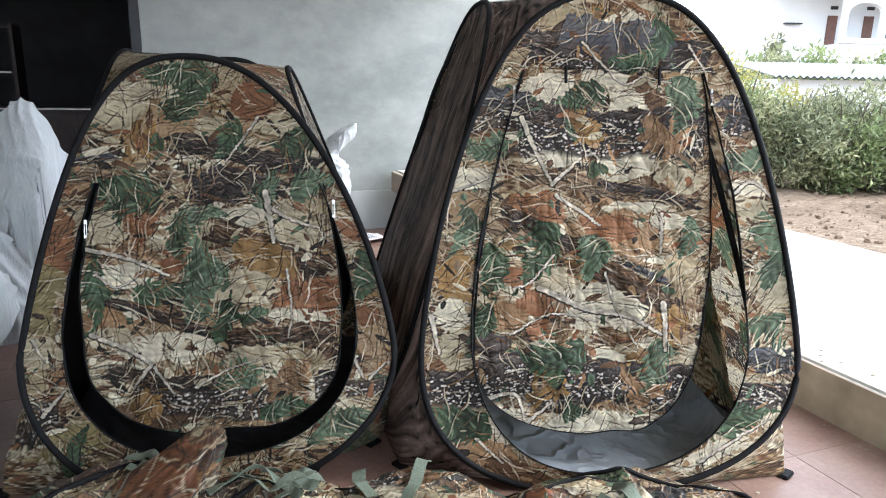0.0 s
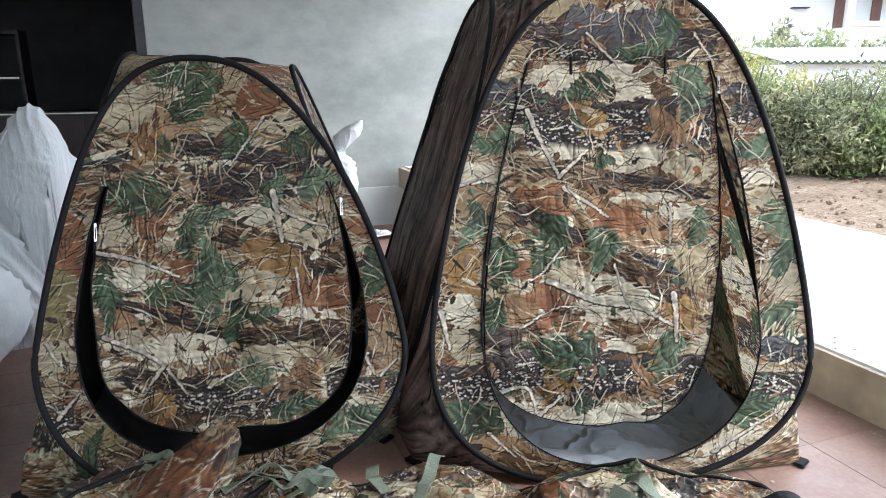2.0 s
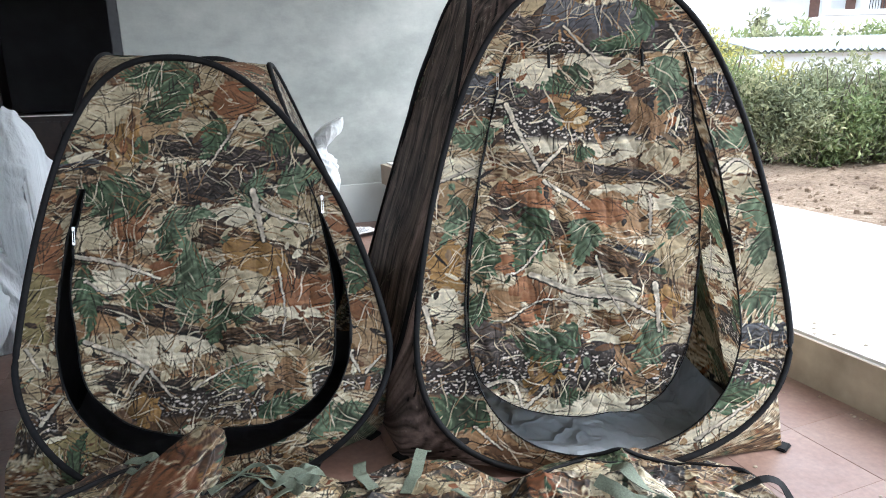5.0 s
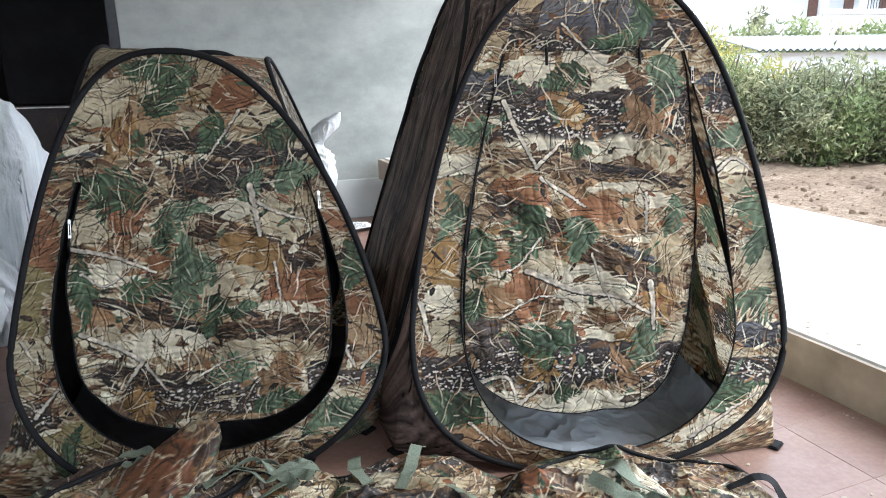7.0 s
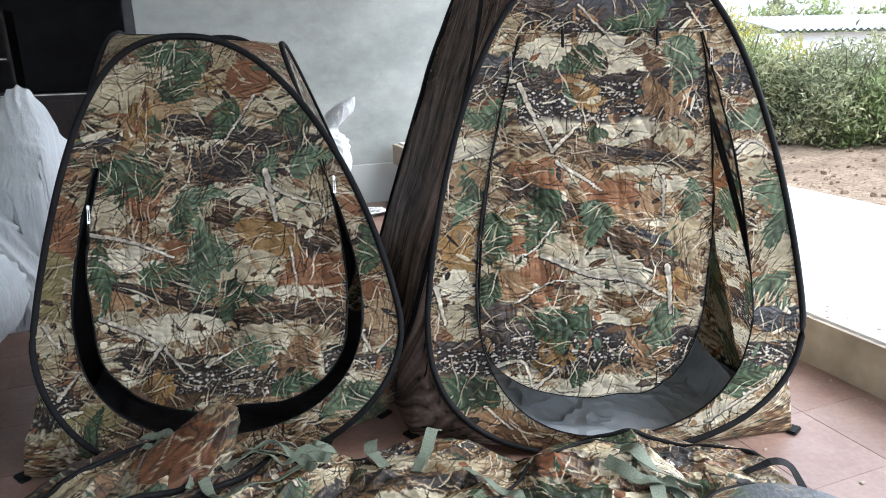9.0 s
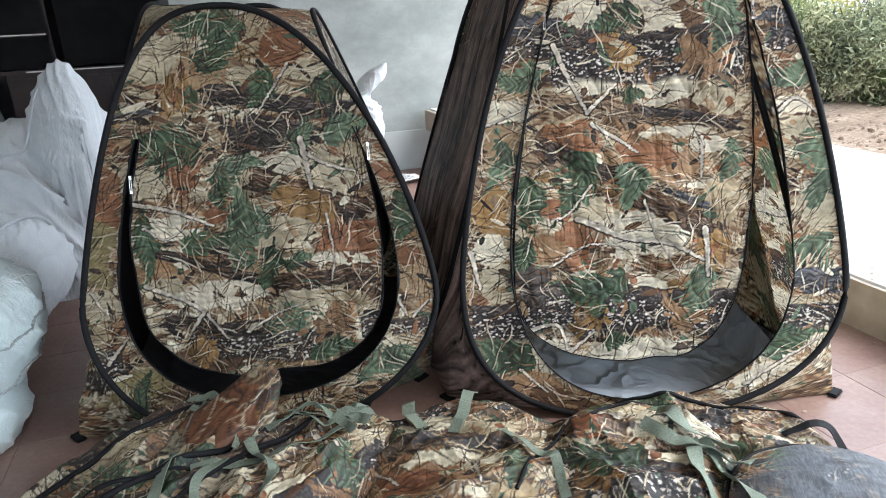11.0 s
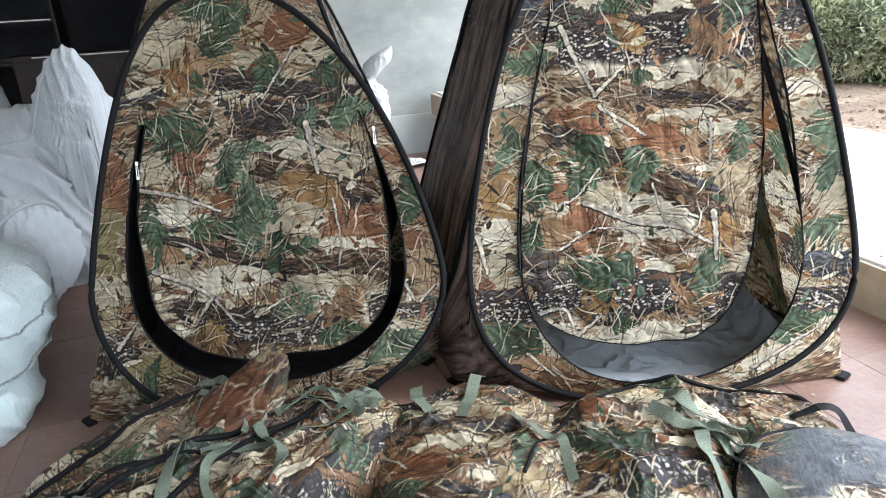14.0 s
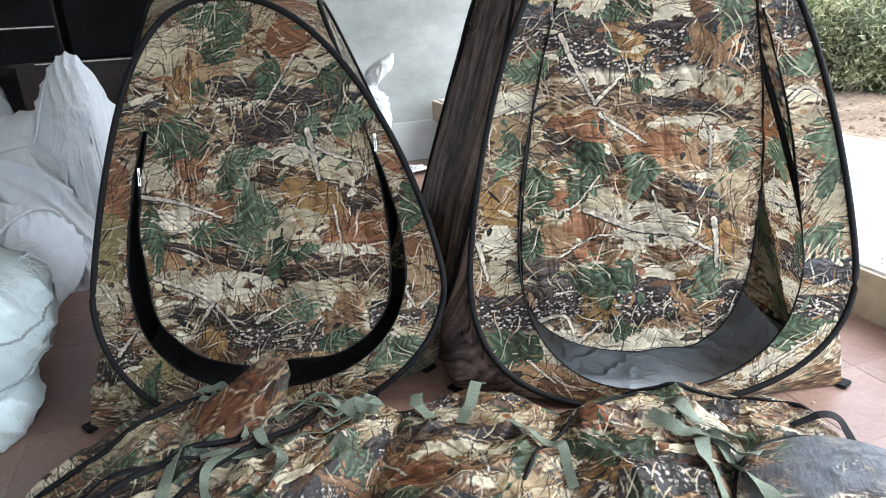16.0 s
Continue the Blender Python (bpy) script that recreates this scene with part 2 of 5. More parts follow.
# ---- the printed cloth: forest floor with leaves, bark, pebbles and twigs ----
CELL = 0.0025
CREAM, KHAKI, BEIGE, TAN, STRAW, BROWN = (0.50, 0.455, 0.345), (0.40, 0.345, 0.235), (0.36, 0.285, 0.175), (0.33, 0.225, 0.125), (0.33, 0.20, 0.105), (0.16, 0.088, 0.048)
RUST, OCHRE, OLIVE, GREEN, GREENF = (0.27, 0.125, 0.06), (0.31, 0.185, 0.07), (0.25, 0.205, 0.095), (0.072, 0.112, 0.062), (0.115, 0.160, 0.10)
DARK, SLATE, BARKTAN, BARKBROWN, BARKDARK = (0.105, 0.085, 0.078), (0.115, 0.115, 0.125), (0.25, 0.175, 0.11), (0.15, 0.088, 0.05), (0.088, 0.06, 0.044)
rng = np.random.default_rng(7)


class Print:
    """A printed cloth laid out flat: colours on a fine grid, u across and v up, in metres."""

    def __init__(self, u0, u1, v0, v1, seed):
        self.u = np.arange(u0, u1, CELL)
        self.v = np.arange(v0, v1, CELL)
        self.seed = seed
        uu, vv = np.meshgrid(self.u, self.v)
        self.uu, self.vv = uu, vv
        a = self.noise(uu + 0.2 * vv, vv, 6.0, 11.0)
        b = self.noise(uu - 0.3 * vv, vv, 17.0, 36.0, 3)
        c = self.noise(uu, vv + 0.02 * np.sin(uu * 20), 24.0, 190.0, 5)
        k = np.clip(0.42 * a + 0.34 * b + 0.24 * c, 0, 1)[..., None]
        stops = np.array([(0.085, 0.055, 0.036), (0.19, 0.115, 0.065), (0.31, 0.225, 0.135), (0.41, 0.345, 0.235), (0.50, 0.45, 0.335)])
        pos = np.clip((k - 0.28) / 0.40, 0, 0.999) * 4
        i = pos[..., 0].astype(int)
        f = np.clip((pos - i[..., None]) * 1.6 - 0.3, 0, 1)
        self.c = stops[i] * (1 - f) + stops[np.minimum(i + 1, 4)] * f

    def noise(self, u, v, su, sv, k=0):
        return lumps(np.stack([u * su, v * sv, np.full_like(u, self.seed + 0.37)], -1), self.seed * 17 + k)

    def window(self, u, v, r):
        i0, i1 = np.searchsorted(self.v, (v - r, v + r))
        j0, j1 = np.searchsorted(self.u, (u - r, u + r))
        s = (slice(i0, i1), slice(j0, j1))
        return s, self.uu[s] - u, self.vv[s] - v

    def lay(self, s, mask, colour):
        m = np.clip(mask, 0, 1)[..., None]
        self.c[s] = self.c[s] * (1 - m) + np.asarray(colour) * m

    def finish(self, gain=1.12):
        """Crisper edges and deeper darks, as dyes on polyester have."""
        c = self.c
        soft = c
        for axis in (0, 1):
            soft = sum(np.roll(soft, k, axis) for k in range(-3, 4)) / 7
        c = np.clip(c + 0.75 * (c - soft), 0.012, 0.66)
        grey = c.mean(-1, keepdims=True)
        self.c = np.clip(c * 1.04 - grey * 0.04, 0.010, 0.64) * gain * (grey / 0.27) ** 0.36

    def at(self, u, v):
        """Colours at points, the cloth going on mirrored past its edges."""
        nu, nv = len(self.u), len(self.v)
        x = np.abs((np.asarray(u) - self.u[0]) / CELL) % (2 * nu - 2)
        y = np.abs((np.asarray(v) - self.v[0]) / CELL) % (2 * nv - 2)
        x = np.where(x > nu - 1, 2 * nu - 2 - x, x)
        y = np.where(y > nv - 1, 2 * nv - 2 - y, y)
        i, j = np.minimum(y.astype(int), nv - 2), np.minimum(x.astype(int), nu - 2)
        fy, fx = (y - i)[:, None], (x - j)[:, None]
        c = self.c
        return (c[i, j] * (1 - fx) + c[i, j + 1] * fx) * (1 - fy) + (c[i + 1, j] * (1 - fx) + c[i + 1, j + 1] * fx) * fy


def log(p, u0, v0, u1, v1, w, colour):
    """A fallen trunk: a long dark shape with ragged rims and bark lines along it."""
    n = math.hypot(u1 - u0, v1 - v0)
    s, x, y = p.window((u0 + u1) / 2, (v0 + v1) / 2, n / 2 + w)
    cx, cy = (u1 - u0) / n, (v1 - v0) / n
    a, b = x * cx + y * cy, -x * cy + y * cx
    U, V = p.uu[s], p.vv[s]
    b = b + (p.noise(U, V, 6, 6, 11) - 0.5) * w * 0.55 + (p.noise(U, V, 45, 45, 12) - 0.5) * w * 0.22
    edge = np.minimum((w / 2 - np.abs(b)) / 0.004, (n / 2 - np.abs(a) + (p.noise(U, V, 30, 60, 13) - 0.5) * 0.08) / 0.01)
    grain = p.noise(a + 3, b, 12, 170, 14) * 0.55 + p.noise(a + 3, b, 34, 400, 15) * 0.45
    cracks = np.abs(p.noise(a + 5, b + 0.01 * np.sin(a * 45), 16, 120, 16) - 0.5) * 2
    shade = 0.30 + 1.9 * np.clip(grain - 0.22, 0, 1) * np.clip(cracks * 3.2, 0.25, 1.15) + 0.45 * np.clip(b / w, -0.5, 0.5)
    c = np.asarray(colour) * shade[..., None]
    fleck = np.clip((p.noise(a + 7, b, 22, 330, 17) - 0.72) * 9, 0, 1)[..., None] * 0.55
    c = c * (1 - fleck) + np.array((0.40, 0.32, 0.23)) * fleck
    p.lay(s, np.clip(edge, 0, 1) * 0.95, c)


def blade(p, u, v, length, width, t, colour, r):
    """One dry leaf or strip of bark lying flat: pointed, ribbed, light along one side."""
    s, x, y = p.window(u, v, length)
    U, V = p.uu[s], p.vv[s]
    a, b = x * math.cos(t) + y * math.sin(t), -x * math.sin(t) + y * math.cos(t)
    b = b - r.normal(0, 0.12) * a * a / length + (p.noise(U, V, 35, 35, 24) - 0.5) * width * 0.5
    q = np.clip(np.abs(a) / length, 0, 1)
    edge = width * (1 - q ** r.uniform(1.4, 3.5)) - np.abs(b)
    tone = 0.62 + 0.5 * p.noise(a + u, b, 25, 160, 25) + 0.32 * np.sign(b) * r.choice([-1, 1]) * 0.6
    c = np.asarray(colour) * tone[..., None]
    c = np.where(((np.abs(b) < 0.0016) & (q < 0.9))[..., None], np.asarray(colour) * 0.6, c)
    p.lay(s, np.clip(edge / 0.004, 0, 1) * 0.85, c)


def litter(p, n, seed):
    """A bed of small dry leaves in all tones."""
    r = np.random.default_rng(seed)
    tones = (CREAM, KHAKI, KHAKI, BEIGE, BEIGE, TAN, TAN, STRAW, BROWN, RUST, OCHRE, BARKTAN)
    for _ in range(n):
        blade(p, r.uniform(p.u[0], p.u[-1]), r.uniform(p.v[0], p.v[-1]), r.uniform(0.04, 0.13), r.uniform(0.010, 0.030), r.normal(0.05, 0.55), tones[r.integers(len(tones))], r)


def blob(p, u, v, ru, rv, turn, colour):
    """A worn patch of one dye with a ragged soft rim and streaks along it."""
    s, x, y = p.window(u, v, max(ru, rv) * 1.7)
    U, V = p.uu[s], p.vv[s]
    t = radians(turn)
    f = min(3.0, max(0.7, 0.06 / max(ru, rv)))
    a, b = x * math.cos(t) + y * math.sin(t), -x * math.sin(t) + y * math.cos(t)
    d = np.hypot(a / ru, b / rv) + (p.noise(U, V, 11 * f, 14 * f, 81) - 0.5) * 0.95 + (p.noise(U, V, 34 * f, 40 * f, 82) - 0.5) * 0.6 + (p.noise(U, V, 90, 110, 83) - 0.5) * 0.35
    tone = 0.60 + 0.45 * p.noise(a + u, b + v, 14, 95, 84) + 0.35 * p.noise(a + u, b + v, 9, 14, 85)
    p.lay(s, np.clip((1.08 - d) / 0.12, 0, 1) * 0.92, np.asarray(colour) * tone[..., None])


def pebbles(p, u0, u1, v, h):
    """A strip of wet dark gravel with white stones."""
    s = (slice(*np.searchsorted(p.v, (v - h * 1.5, v + h * 1.5))), slice(*np.searchsorted(p.u, (u0, u1))))
    U, V = p.uu[s], p.vv[s]
    gu, gv = U / 0.016 + 1.2 * p.noise(U, V, 60, 60, 33), V / 0.0105 + 1.2 * p.noise(U, V, 60, 60, 34)
    best = np.full(U.shape, 9.0)
    size = np.zeros(U.shape)
    for i in (-1, 0, 1):
        for j in (-1, 0, 1):
            ci, cj = np.floor(gu).astype(np.int64) + i, np.floor(gv).astype(np.int64) + j
            d = np.hypot((ci + hash3(ci, cj, ci * 0, 3) - gu) * (0.6 + 0.8 * hash3(ci, cj, ci * 0, 6)), cj + hash3(ci, cj, ci * 0, 4) - gv)
            near = d < best
            best = np.where(near, d, best)
            size = np.where(near, hash3(ci, cj, ci * 0, 5), size)
    fade = np.clip(1.25 - np.abs(V - v) / h + (p.noise(U, V, 9, 14, 31) - 0.5) * 1.3, 0, 1)
    p.lay(s, np.clip(fade * 3, 0, 1) * 0.85, (0.062, 0.050, 0.045))
    stone = np.clip((0.06 + 0.42 * size - best) / 0.12, 0, 1) * np.clip(fade * 4 - 0.8, 0, 1)
    p.lay(s, stone, np.array((0.42, 0.375, 0.335)) * (0.25 + 0.8 * size)[..., None])


def leaf(p, u, v, r, turn, colour):
    """A fallen lobed leaf with pale veins and blotches."""
    s, x, y = p.window(u, v, r * 1.5)
    U, V = p.uu[s], p.vv[s]
    th = np.arctan2(y, x) - radians(turn)
    d = np.hypot(x, y) / r
    x, y = x + (p.noise(U, V, 14, 14, 45) - 0.5) * r * 0.9, y + (p.noise(U, V, 14, 14, 46) - 0.5) * r * 0.9
    th = np.arctan2(y, x) - radians(turn)
    d = np.hypot(x, y) / r
    rim = 0.46 + 0.42 * np.abs(np.cos(3.5 * th)) ** 1.1 + 0.18 * np.cos(th) + (p.noise(U, V, 60, 60, 41) - 0.5) * 0.5
    veins = np.abs(np.sin(3.5 * th + 1.57)) * d
    ribs = np.clip(np.sin(th * 21 + 6 * p.noise(U, V, 20, 20, 43)) * 0.5 + 0.5, 0, 1) * np.clip(d * 1.6, 0, 1)
    c = np.asarray(colour) * (0.50 + 0.55 * p.noise(U, V, 30, 30, 42) + 0.45 * ribs * p.noise(U, V, 60, 60, 44) + 0.25 * np.clip(x / r, -1, 1))[..., None]
    c = np.where((veins < 0.025)[..., None], np.asarray(colour) * 0.55, c)
    p.lay(s, np.clip((rim - d) / 0.07, 0, 1) * 0.93, c)


def frond(p, u, v, r, turn, colour):
    """A green spray: a long leaf cut into blades along a mid rib."""
    s, x, y = p.window(u, v, r * 1.6)
    U, V = p.uu[s], p.vv[s]
    t = radians(turn)
    a, b = x * math.cos(t) + y * math.sin(t), -x * math.sin(t) + y * math.cos(t)
    a = a + (p.noise(U, V, 11, 11, 55) - 0.5) * r * 0.7
    b = b + (p.noise(U, V, 11, 11, 56) - 0.5) * r * 0.7
    a, b = a / r, b / r + 0.25 * (a / r) ** 2 - 0.08
    barb = np.abs(((a - np.abs(b) * 1.1) * 3.1 + (p.noise(U, V, 22, 22, 51) - 0.5) * 1.2) % 1.0 - 0.5) * 2
    width = 0.66 * np.sqrt(np.clip(1 - a * a, 0, 1)) * (1.0 - 0.25 * a)
    inside = (width * (0.62 + 0.38 * barb) - np.abs(b) + (p.noise(U, V, 60, 60, 52) - 0.5) * 0.34 + (p.noise(U, V, 20, 20, 58) - 0.5) * 0.45) / 0.07
    tone = 0.20 + 0.8 * barb * p.noise(U, V, 45, 45, 53) + 0.95 * p.noise(U, V, 15, 15, 54)
    c = np.asarray(colour) * tone[..., None] * 1.25
    pale = np.clip((barb - 0.72) * 4, 0, 1) * np.clip((p.noise(U, V, 24, 24, 57) - 0.42) * 5, 0, 1) * (np.abs(b) > 0.06)
    c = c * (1 - 0.6 * pale[..., None]) + np.array((0.24, 0.29, 0.19)) * 0.6 * pale[..., None]
    p.lay(s, np.clip(inside, 0, 1) * 0.93, c)


def stick(p, w, *pts):
    """A pale stick with a dark shaded side."""
    line = spline(np.array([(a, b, 0) for a, b in pts]), 14 * len(pts))[:, :2]
    line = line + rng.normal(0, 0.0016, line.shape)
    cu, cv = line.mean(0)
    s, x, y = p.window(cu, cv, np.abs(line - (cu, cv)).max() + 0.03)
    best, side, along = np.full(x.shape, 9.0), np.zeros(x.shape), np.zeros(x.shape)
    for k, (q0, q1) in enumerate(zip(line[:-1] - (cu, cv), line[1:] - (cu, cv))):
        d = q1 - q0
        t = np.clip(((x - q0[0]) * d[0] + (y - q0[1]) * d[1]) / (d @ d + 1e-9), 0, 1)
        e = np.hypot(x - q0[0] - t * d[0], y - q0[1] - t * d[1])
        near = e < best
        best = np.where(near, e, best)
        side = np.where(near, y - q0[1] - t * d[1], side)
        along = np.where(near, k / len(line), along)
    half = w / 2 * (0.95 - 0.45 * along)
    p.lay(s, np.clip((half * 1.7 - best) / 0.002, 0, 1) * np.clip(side < 0, 0.25, 1) * 0.8, (0.045, 0.035, 0.03))
    g = p.noise(p.uu[s], p.vv[s], 60, 60, 61)
    p.lay(s, np.clip((half - best) / 0.0018, 0, 1), np.array((0.54, 0.48, 0.39)) * (0.45 + 0.65 * g)[..., None])


def undergrowth(p, n, seed, size=1.0):
    """Many small twigs and grass blades, light and dark, lying in loose sheaves."""
    r = np.random.default_rng(seed)
    dyes = ((0.05, 0.035, 0.026), (0.07, 0.046, 0.032), (0.52, 0.46, 0.35), (0.25, 0.15, 0.075), (0.035, 0.03, 0.026), (0.44, 0.37, 0.26), (0.13, 0.085, 0.05), (0.055, 0.038, 0.03))
    for _ in range(n):
        u, v = r.uniform(p.u[0], p.u[-1]), r.uniform(p.v[0], p.v[-1])
        sheaf = int(hash3(int(u * 9 + 40), int(v * 9 + 40), seed, 3) * 3.99)
        t = (0.1, 0.8, 2.5, 1.5)[sheaf] + r.normal(0, 0.35)
        length = r.uniform(0.02, 0.13) * size
        bend = r.normal(0, 0.22)
        s, x, y = p.window(u, v, length)
        a, b = x * math.cos(t) + y * math.sin(t), -x * math.sin(t) + y * math.cos(t)
        b = b - bend * a * a / length - 0.003 * np.sin(a * 60)
        w = r.uniform(0.0009, 0.0024) * np.clip(1.2 - np.abs(a) / (length * 0.8), 0, 1)
        p.lay(s, np.clip((w - np.abs(b)) / 0.0012 + 0.5, 0, 1) * (np.abs(a) < length * 0.8) * 0.85, dyes[r.integers(8)])


def scrub(p, n, seed):
    """Small scraps of leaf, bark and shadow scattered over the cloth."""
    r = np.random.default_rng(seed)
    dyes = (CREAM, KHAKI, TAN, STRAW, BROWN, BROWN, RUST, BARKDARK, BARKDARK, (0.045, 0.034, 0.028), (0.045, 0.034, 0.028), GREENF, BARKTAN, BROWN)
    for _ in range(n):
        blob(p, r.uniform(p.u[0], p.u[-1]), r.uniform(p.v[0], p.v[-1]), r.uniform(0.010, 0.042), r.uniform(0.004, 0.013), r.normal(10, 45), dyes[r.integers(14)])


big_print = Print(-0.80, 0.80, -0.05, 1.98, 3)
litter(big_print, 380, 21)
scrub(big_print, 500, 33)
undergrowth(big_print, 1500, 1)
blob(big_print, -0.199, 1.785, 0.120, 0.067, 0, BEIGE)
blob(big_print, 0.039, 1.781, 0.087, 0.062, 0, CREAM)
blob(big_print, 0.231, 1.635, 0.060, 0.048, 0, TAN)
blob(big_print, -0.246, 1.545, 0.109, 0.057, 0, CREAM)
blob(big_print, -0.017, 1.581, 0.097, 0.040, 0, CREAM)
blob(big_print, 0.123, 1.518, 0.130, 0.061, 0, CREAM)
blob(big_print, 0.106, 1.557, 0.043, 0.028, 0, BROWN)
blob(big_print, 0.170, 1.491, 0.037, 0.043, 20, BROWN)
blob(big_print, 0.285, 1.538, 0.065, 0.054, 0, KHAKI)
blob(big_print, -0.533, 1.170, 0.091, 0.039, 0, CREAM)
blob(big_print, -0.560, 1.061, 0.091, 0.065, 0, TAN)
blob(big_print, -0.580, 0.817, 0.073, 0.112, -20, OCHRE)
blob(big_print, -0.614, 0.635, 0.073, 0.064, 0, CREAM)
blob(big_print, -0.561, 0.507, 0.073, 0.085, 0, KHAKI)
blob(big_print, -0.438, 0.115, 0.138, 0.059, -30, STRAW)
blob(big_print, -0.311, 0.051, 0.148, 0.042, -20, BROWN)
blob(big_print, -0.204, 1.257, 0.135, 0.033, 0, CREAM)
blob(big_print, 0.067, 1.241, 0.126, 0.056, 0, CREAM)
blob(big_print, 0.251, 1.187, 0.104, 0.043, 0, KHAKI)
blob(big_print, -0.347, 1.100, 0.074, 0.070, 0, BEIGE)
blob(big_print, -0.260, 1.056, 0.109, 0.087, 0, RUST)
blob(big_print, 0.077, 1.080, 0.139, 0.033, 0, CREAM)
blob(big_print, 0.034, 0.987, 0.206, 0.091, 0, STRAW)
blob(big_print, -0.010, 1.003, 0.120, 0.054, 0, RUST)
blob(big_print, 0.240, 1.035, 0.074, 0.026, 0, CREAM)
blob(big_print, -0.184, 0.968, 0.109, 0.048, 0, TAN)
blob(big_print, 0.023, 0.704, 0.192, 0.092, 0, CREAM)
blob(big_print, -0.206, 0.804, 0.098, 0.044, 0, KHAKI)
blob(big_print, -0.337, 0.801, 0.057, 0.044, 0, RUST)
blob(big_print, -0.255, 0.690, 0.092, 0.044, 0, RUST)
blob(big_print, -0.255, 0.598, 0.048, 0.035, 0, RUST)
blob(big_print, -0.400, 0.641, 0.083, 0.048, 0, STRAW)
blob(big_print, 0.294, 0.822, 0.074, 0.087, 0, BEIGE)
blob(big_print, 0.263, 0.625, 0.074, 0.066, 0, OCHRE)
blob(big_print, -0.076, 0.506, 0.057, 0.040, 40, BROWN)
blob(big_print, 0.016, 0.495, 0.066, 0.035, 0, CREAM)
blob(big_print, 0.012, 0.240, 0.242, 0.058, 0, CREAM)
blob(big_print, -0.373, 0.270, 0.102, 0.031, 0, CREAM)
blob(big_print, 0.518, 1.158, 0.072, 0.030, 0, CREAM)
blob(big_print, 0.537, 1.076, 0.072, 0.039, 0, KHAKI)
blob(big_print, 0.386, 0.148, 0.138, 0.029, 25, CREAM)
blob(big_print, 0.623, 0.754, 0.072, 0.085, 0, KHAKI)
blob(big_print, -0.449, 0.537, 0.101, 0.053, 0, DARK)
log(big_print, -0.331, 1.694, 0.382, 1.657, 0.134, DARK)
log(big_print, -0.530, 1.481, -0.290, 1.469, 0.126, SLATE)
log(big_print, -0.367, 1.390, 0.376, 1.372, 0.202, DARK)
log(big_print, 0.424, 1.449, 0.547, 1.431, 0.126, SLATE)
log(big_print, -0.357, 1.194, 0.348, 1.099, 0.063, BARKTAN)
log(big_print, -0.031, 1.173, 0.348, 1.093, 0.038, DARK)
log(big_print, -0.424, 1.042, -0.071, 0.908, 0.071, BARKDARK)
log(big_print, -0.075, 0.864, 0.262, 0.708, 0.097, BARKBROWN)
log(big_print, 0.056, 0.872, 0.234, 0.796, 0.034, SLATE)
log(big_print, -0.509, 0.421, 0.366, 0.378, 0.168, DARK)
log(big_print, -0.680, 0.380, -0.489, 0.373, 0.118, DARK)
log(big_print, 0.500, 0.500, 0.710, 0.489, 0.105, SLATE)
log(big_print, 0.455, 0.374, 0.685, 0.365, 0.084, DARK)
blob(big_print, 0.00, 1.730, 0.240, 0.075, 0, SLATE)
blob(big_print, -0.12, 1.665, 0.160, 0.040, 0, DARK)
pebbles(big_print, -0.541, -0.345, 1.402, 0.042)
pebbles(big_print, -0.234, -0.072, 1.643, 0.029)
pebbles(big_print, -0.356, 0.165, 1.356, 0.067)
pebbles(big_print, 0.154, 0.359, 1.321, 0.046)
pebbles(big_print, 0.424, 0.546, 1.386, 0.029)
pebbles(big_print, -0.680, -0.490, 0.368, 0.055)
pebbles(big_print, -0.502, 0.329, 0.387, 0.071)
pebbles(big_print, 0.459, 0.675, 0.369, 0.042)
leaf(big_print, -0.117, 1.365, 0.103, 80, OCHRE)
leaf(big_print, 0.212, 1.326, 0.123, 75, STRAW)
leaf(big_print, -0.207, 0.372, 0.098, 80, OCHRE)
leaf(big_print, 0.148, 0.344, 0.115, 80, STRAW)
scrub(big_print, 420, 31)
frond(big_print, 0.168, 1.713, 0.119, 240, GREEN)
frond(big_print, 0.058, 1.644, 0.070, 200, GREEN)
frond(big_print, -0.116, 1.500, 0.123, 198, GREEN)
frond(big_print, 0.278, 1.468, 0.107, 262, GREENF)
frond(big_print, -0.483, 1.298, 0.090, 180, GREENF)
frond(big_print, -0.557, 0.975, 0.098, 250, GREENF)
frond(big_print, -0.568, 0.241, 0.119, 190, GREEN)
frond(big_print, 0.522, 1.275, 0.098, 190, GREENF)
frond(big_print, 0.617, 0.903, 0.135, 268, GREENF)
frond(big_print, 0.571, 0.616, 0.107, 200, GREENF)
frond(big_print, 0.505, 0.286, 0.107, 20, GREEN)
frond(big_print, -0.048, 1.216, 0.049, 20, GREEN)
frond(big_print, -0.282, 0.881, 0.119, 250, GREEN)
frond(big_print, -0.451, 0.828, 0.115, 265, GREEN)
frond(big_print, -0.071, 0.886, 0.094, 265, GREENF)
frond(big_print, -0.207, 0.500, 0.127, 198, GREEN)
frond(big_print, 0.191, 0.476, 0.115, 250, GREENF)
frond(big_print, -0.108, 0.278, 0.057, 20, GREEN)
frond(big_print, 0.316, 0.974, 0.082, 260, GREENF)
frond(big_print, -0.470, 0.630, 0.070, 250, GREEN)
undergrowth(big_print, 3200, 2, 0.7)
stick(big_print, 0.0210, (-0.345, 1.416), (-0.287, 1.280), (-0.222, 1.162))
stick(big_print, 0.0175, (-0.222, 1.162), (-0.113, 1.265))
stick(big_print, 0.0175, (-0.205, 1.120), (-0.107, 1.061), (-0.027, 1.008))
stick(big_print, 0.0158, (0.212, 1.057), (0.203, 0.905))
stick(big_print, 0.0227, (-0.261, 0.761), (-0.075, 0.682), (0.077, 0.659), (0.213, 0.590))
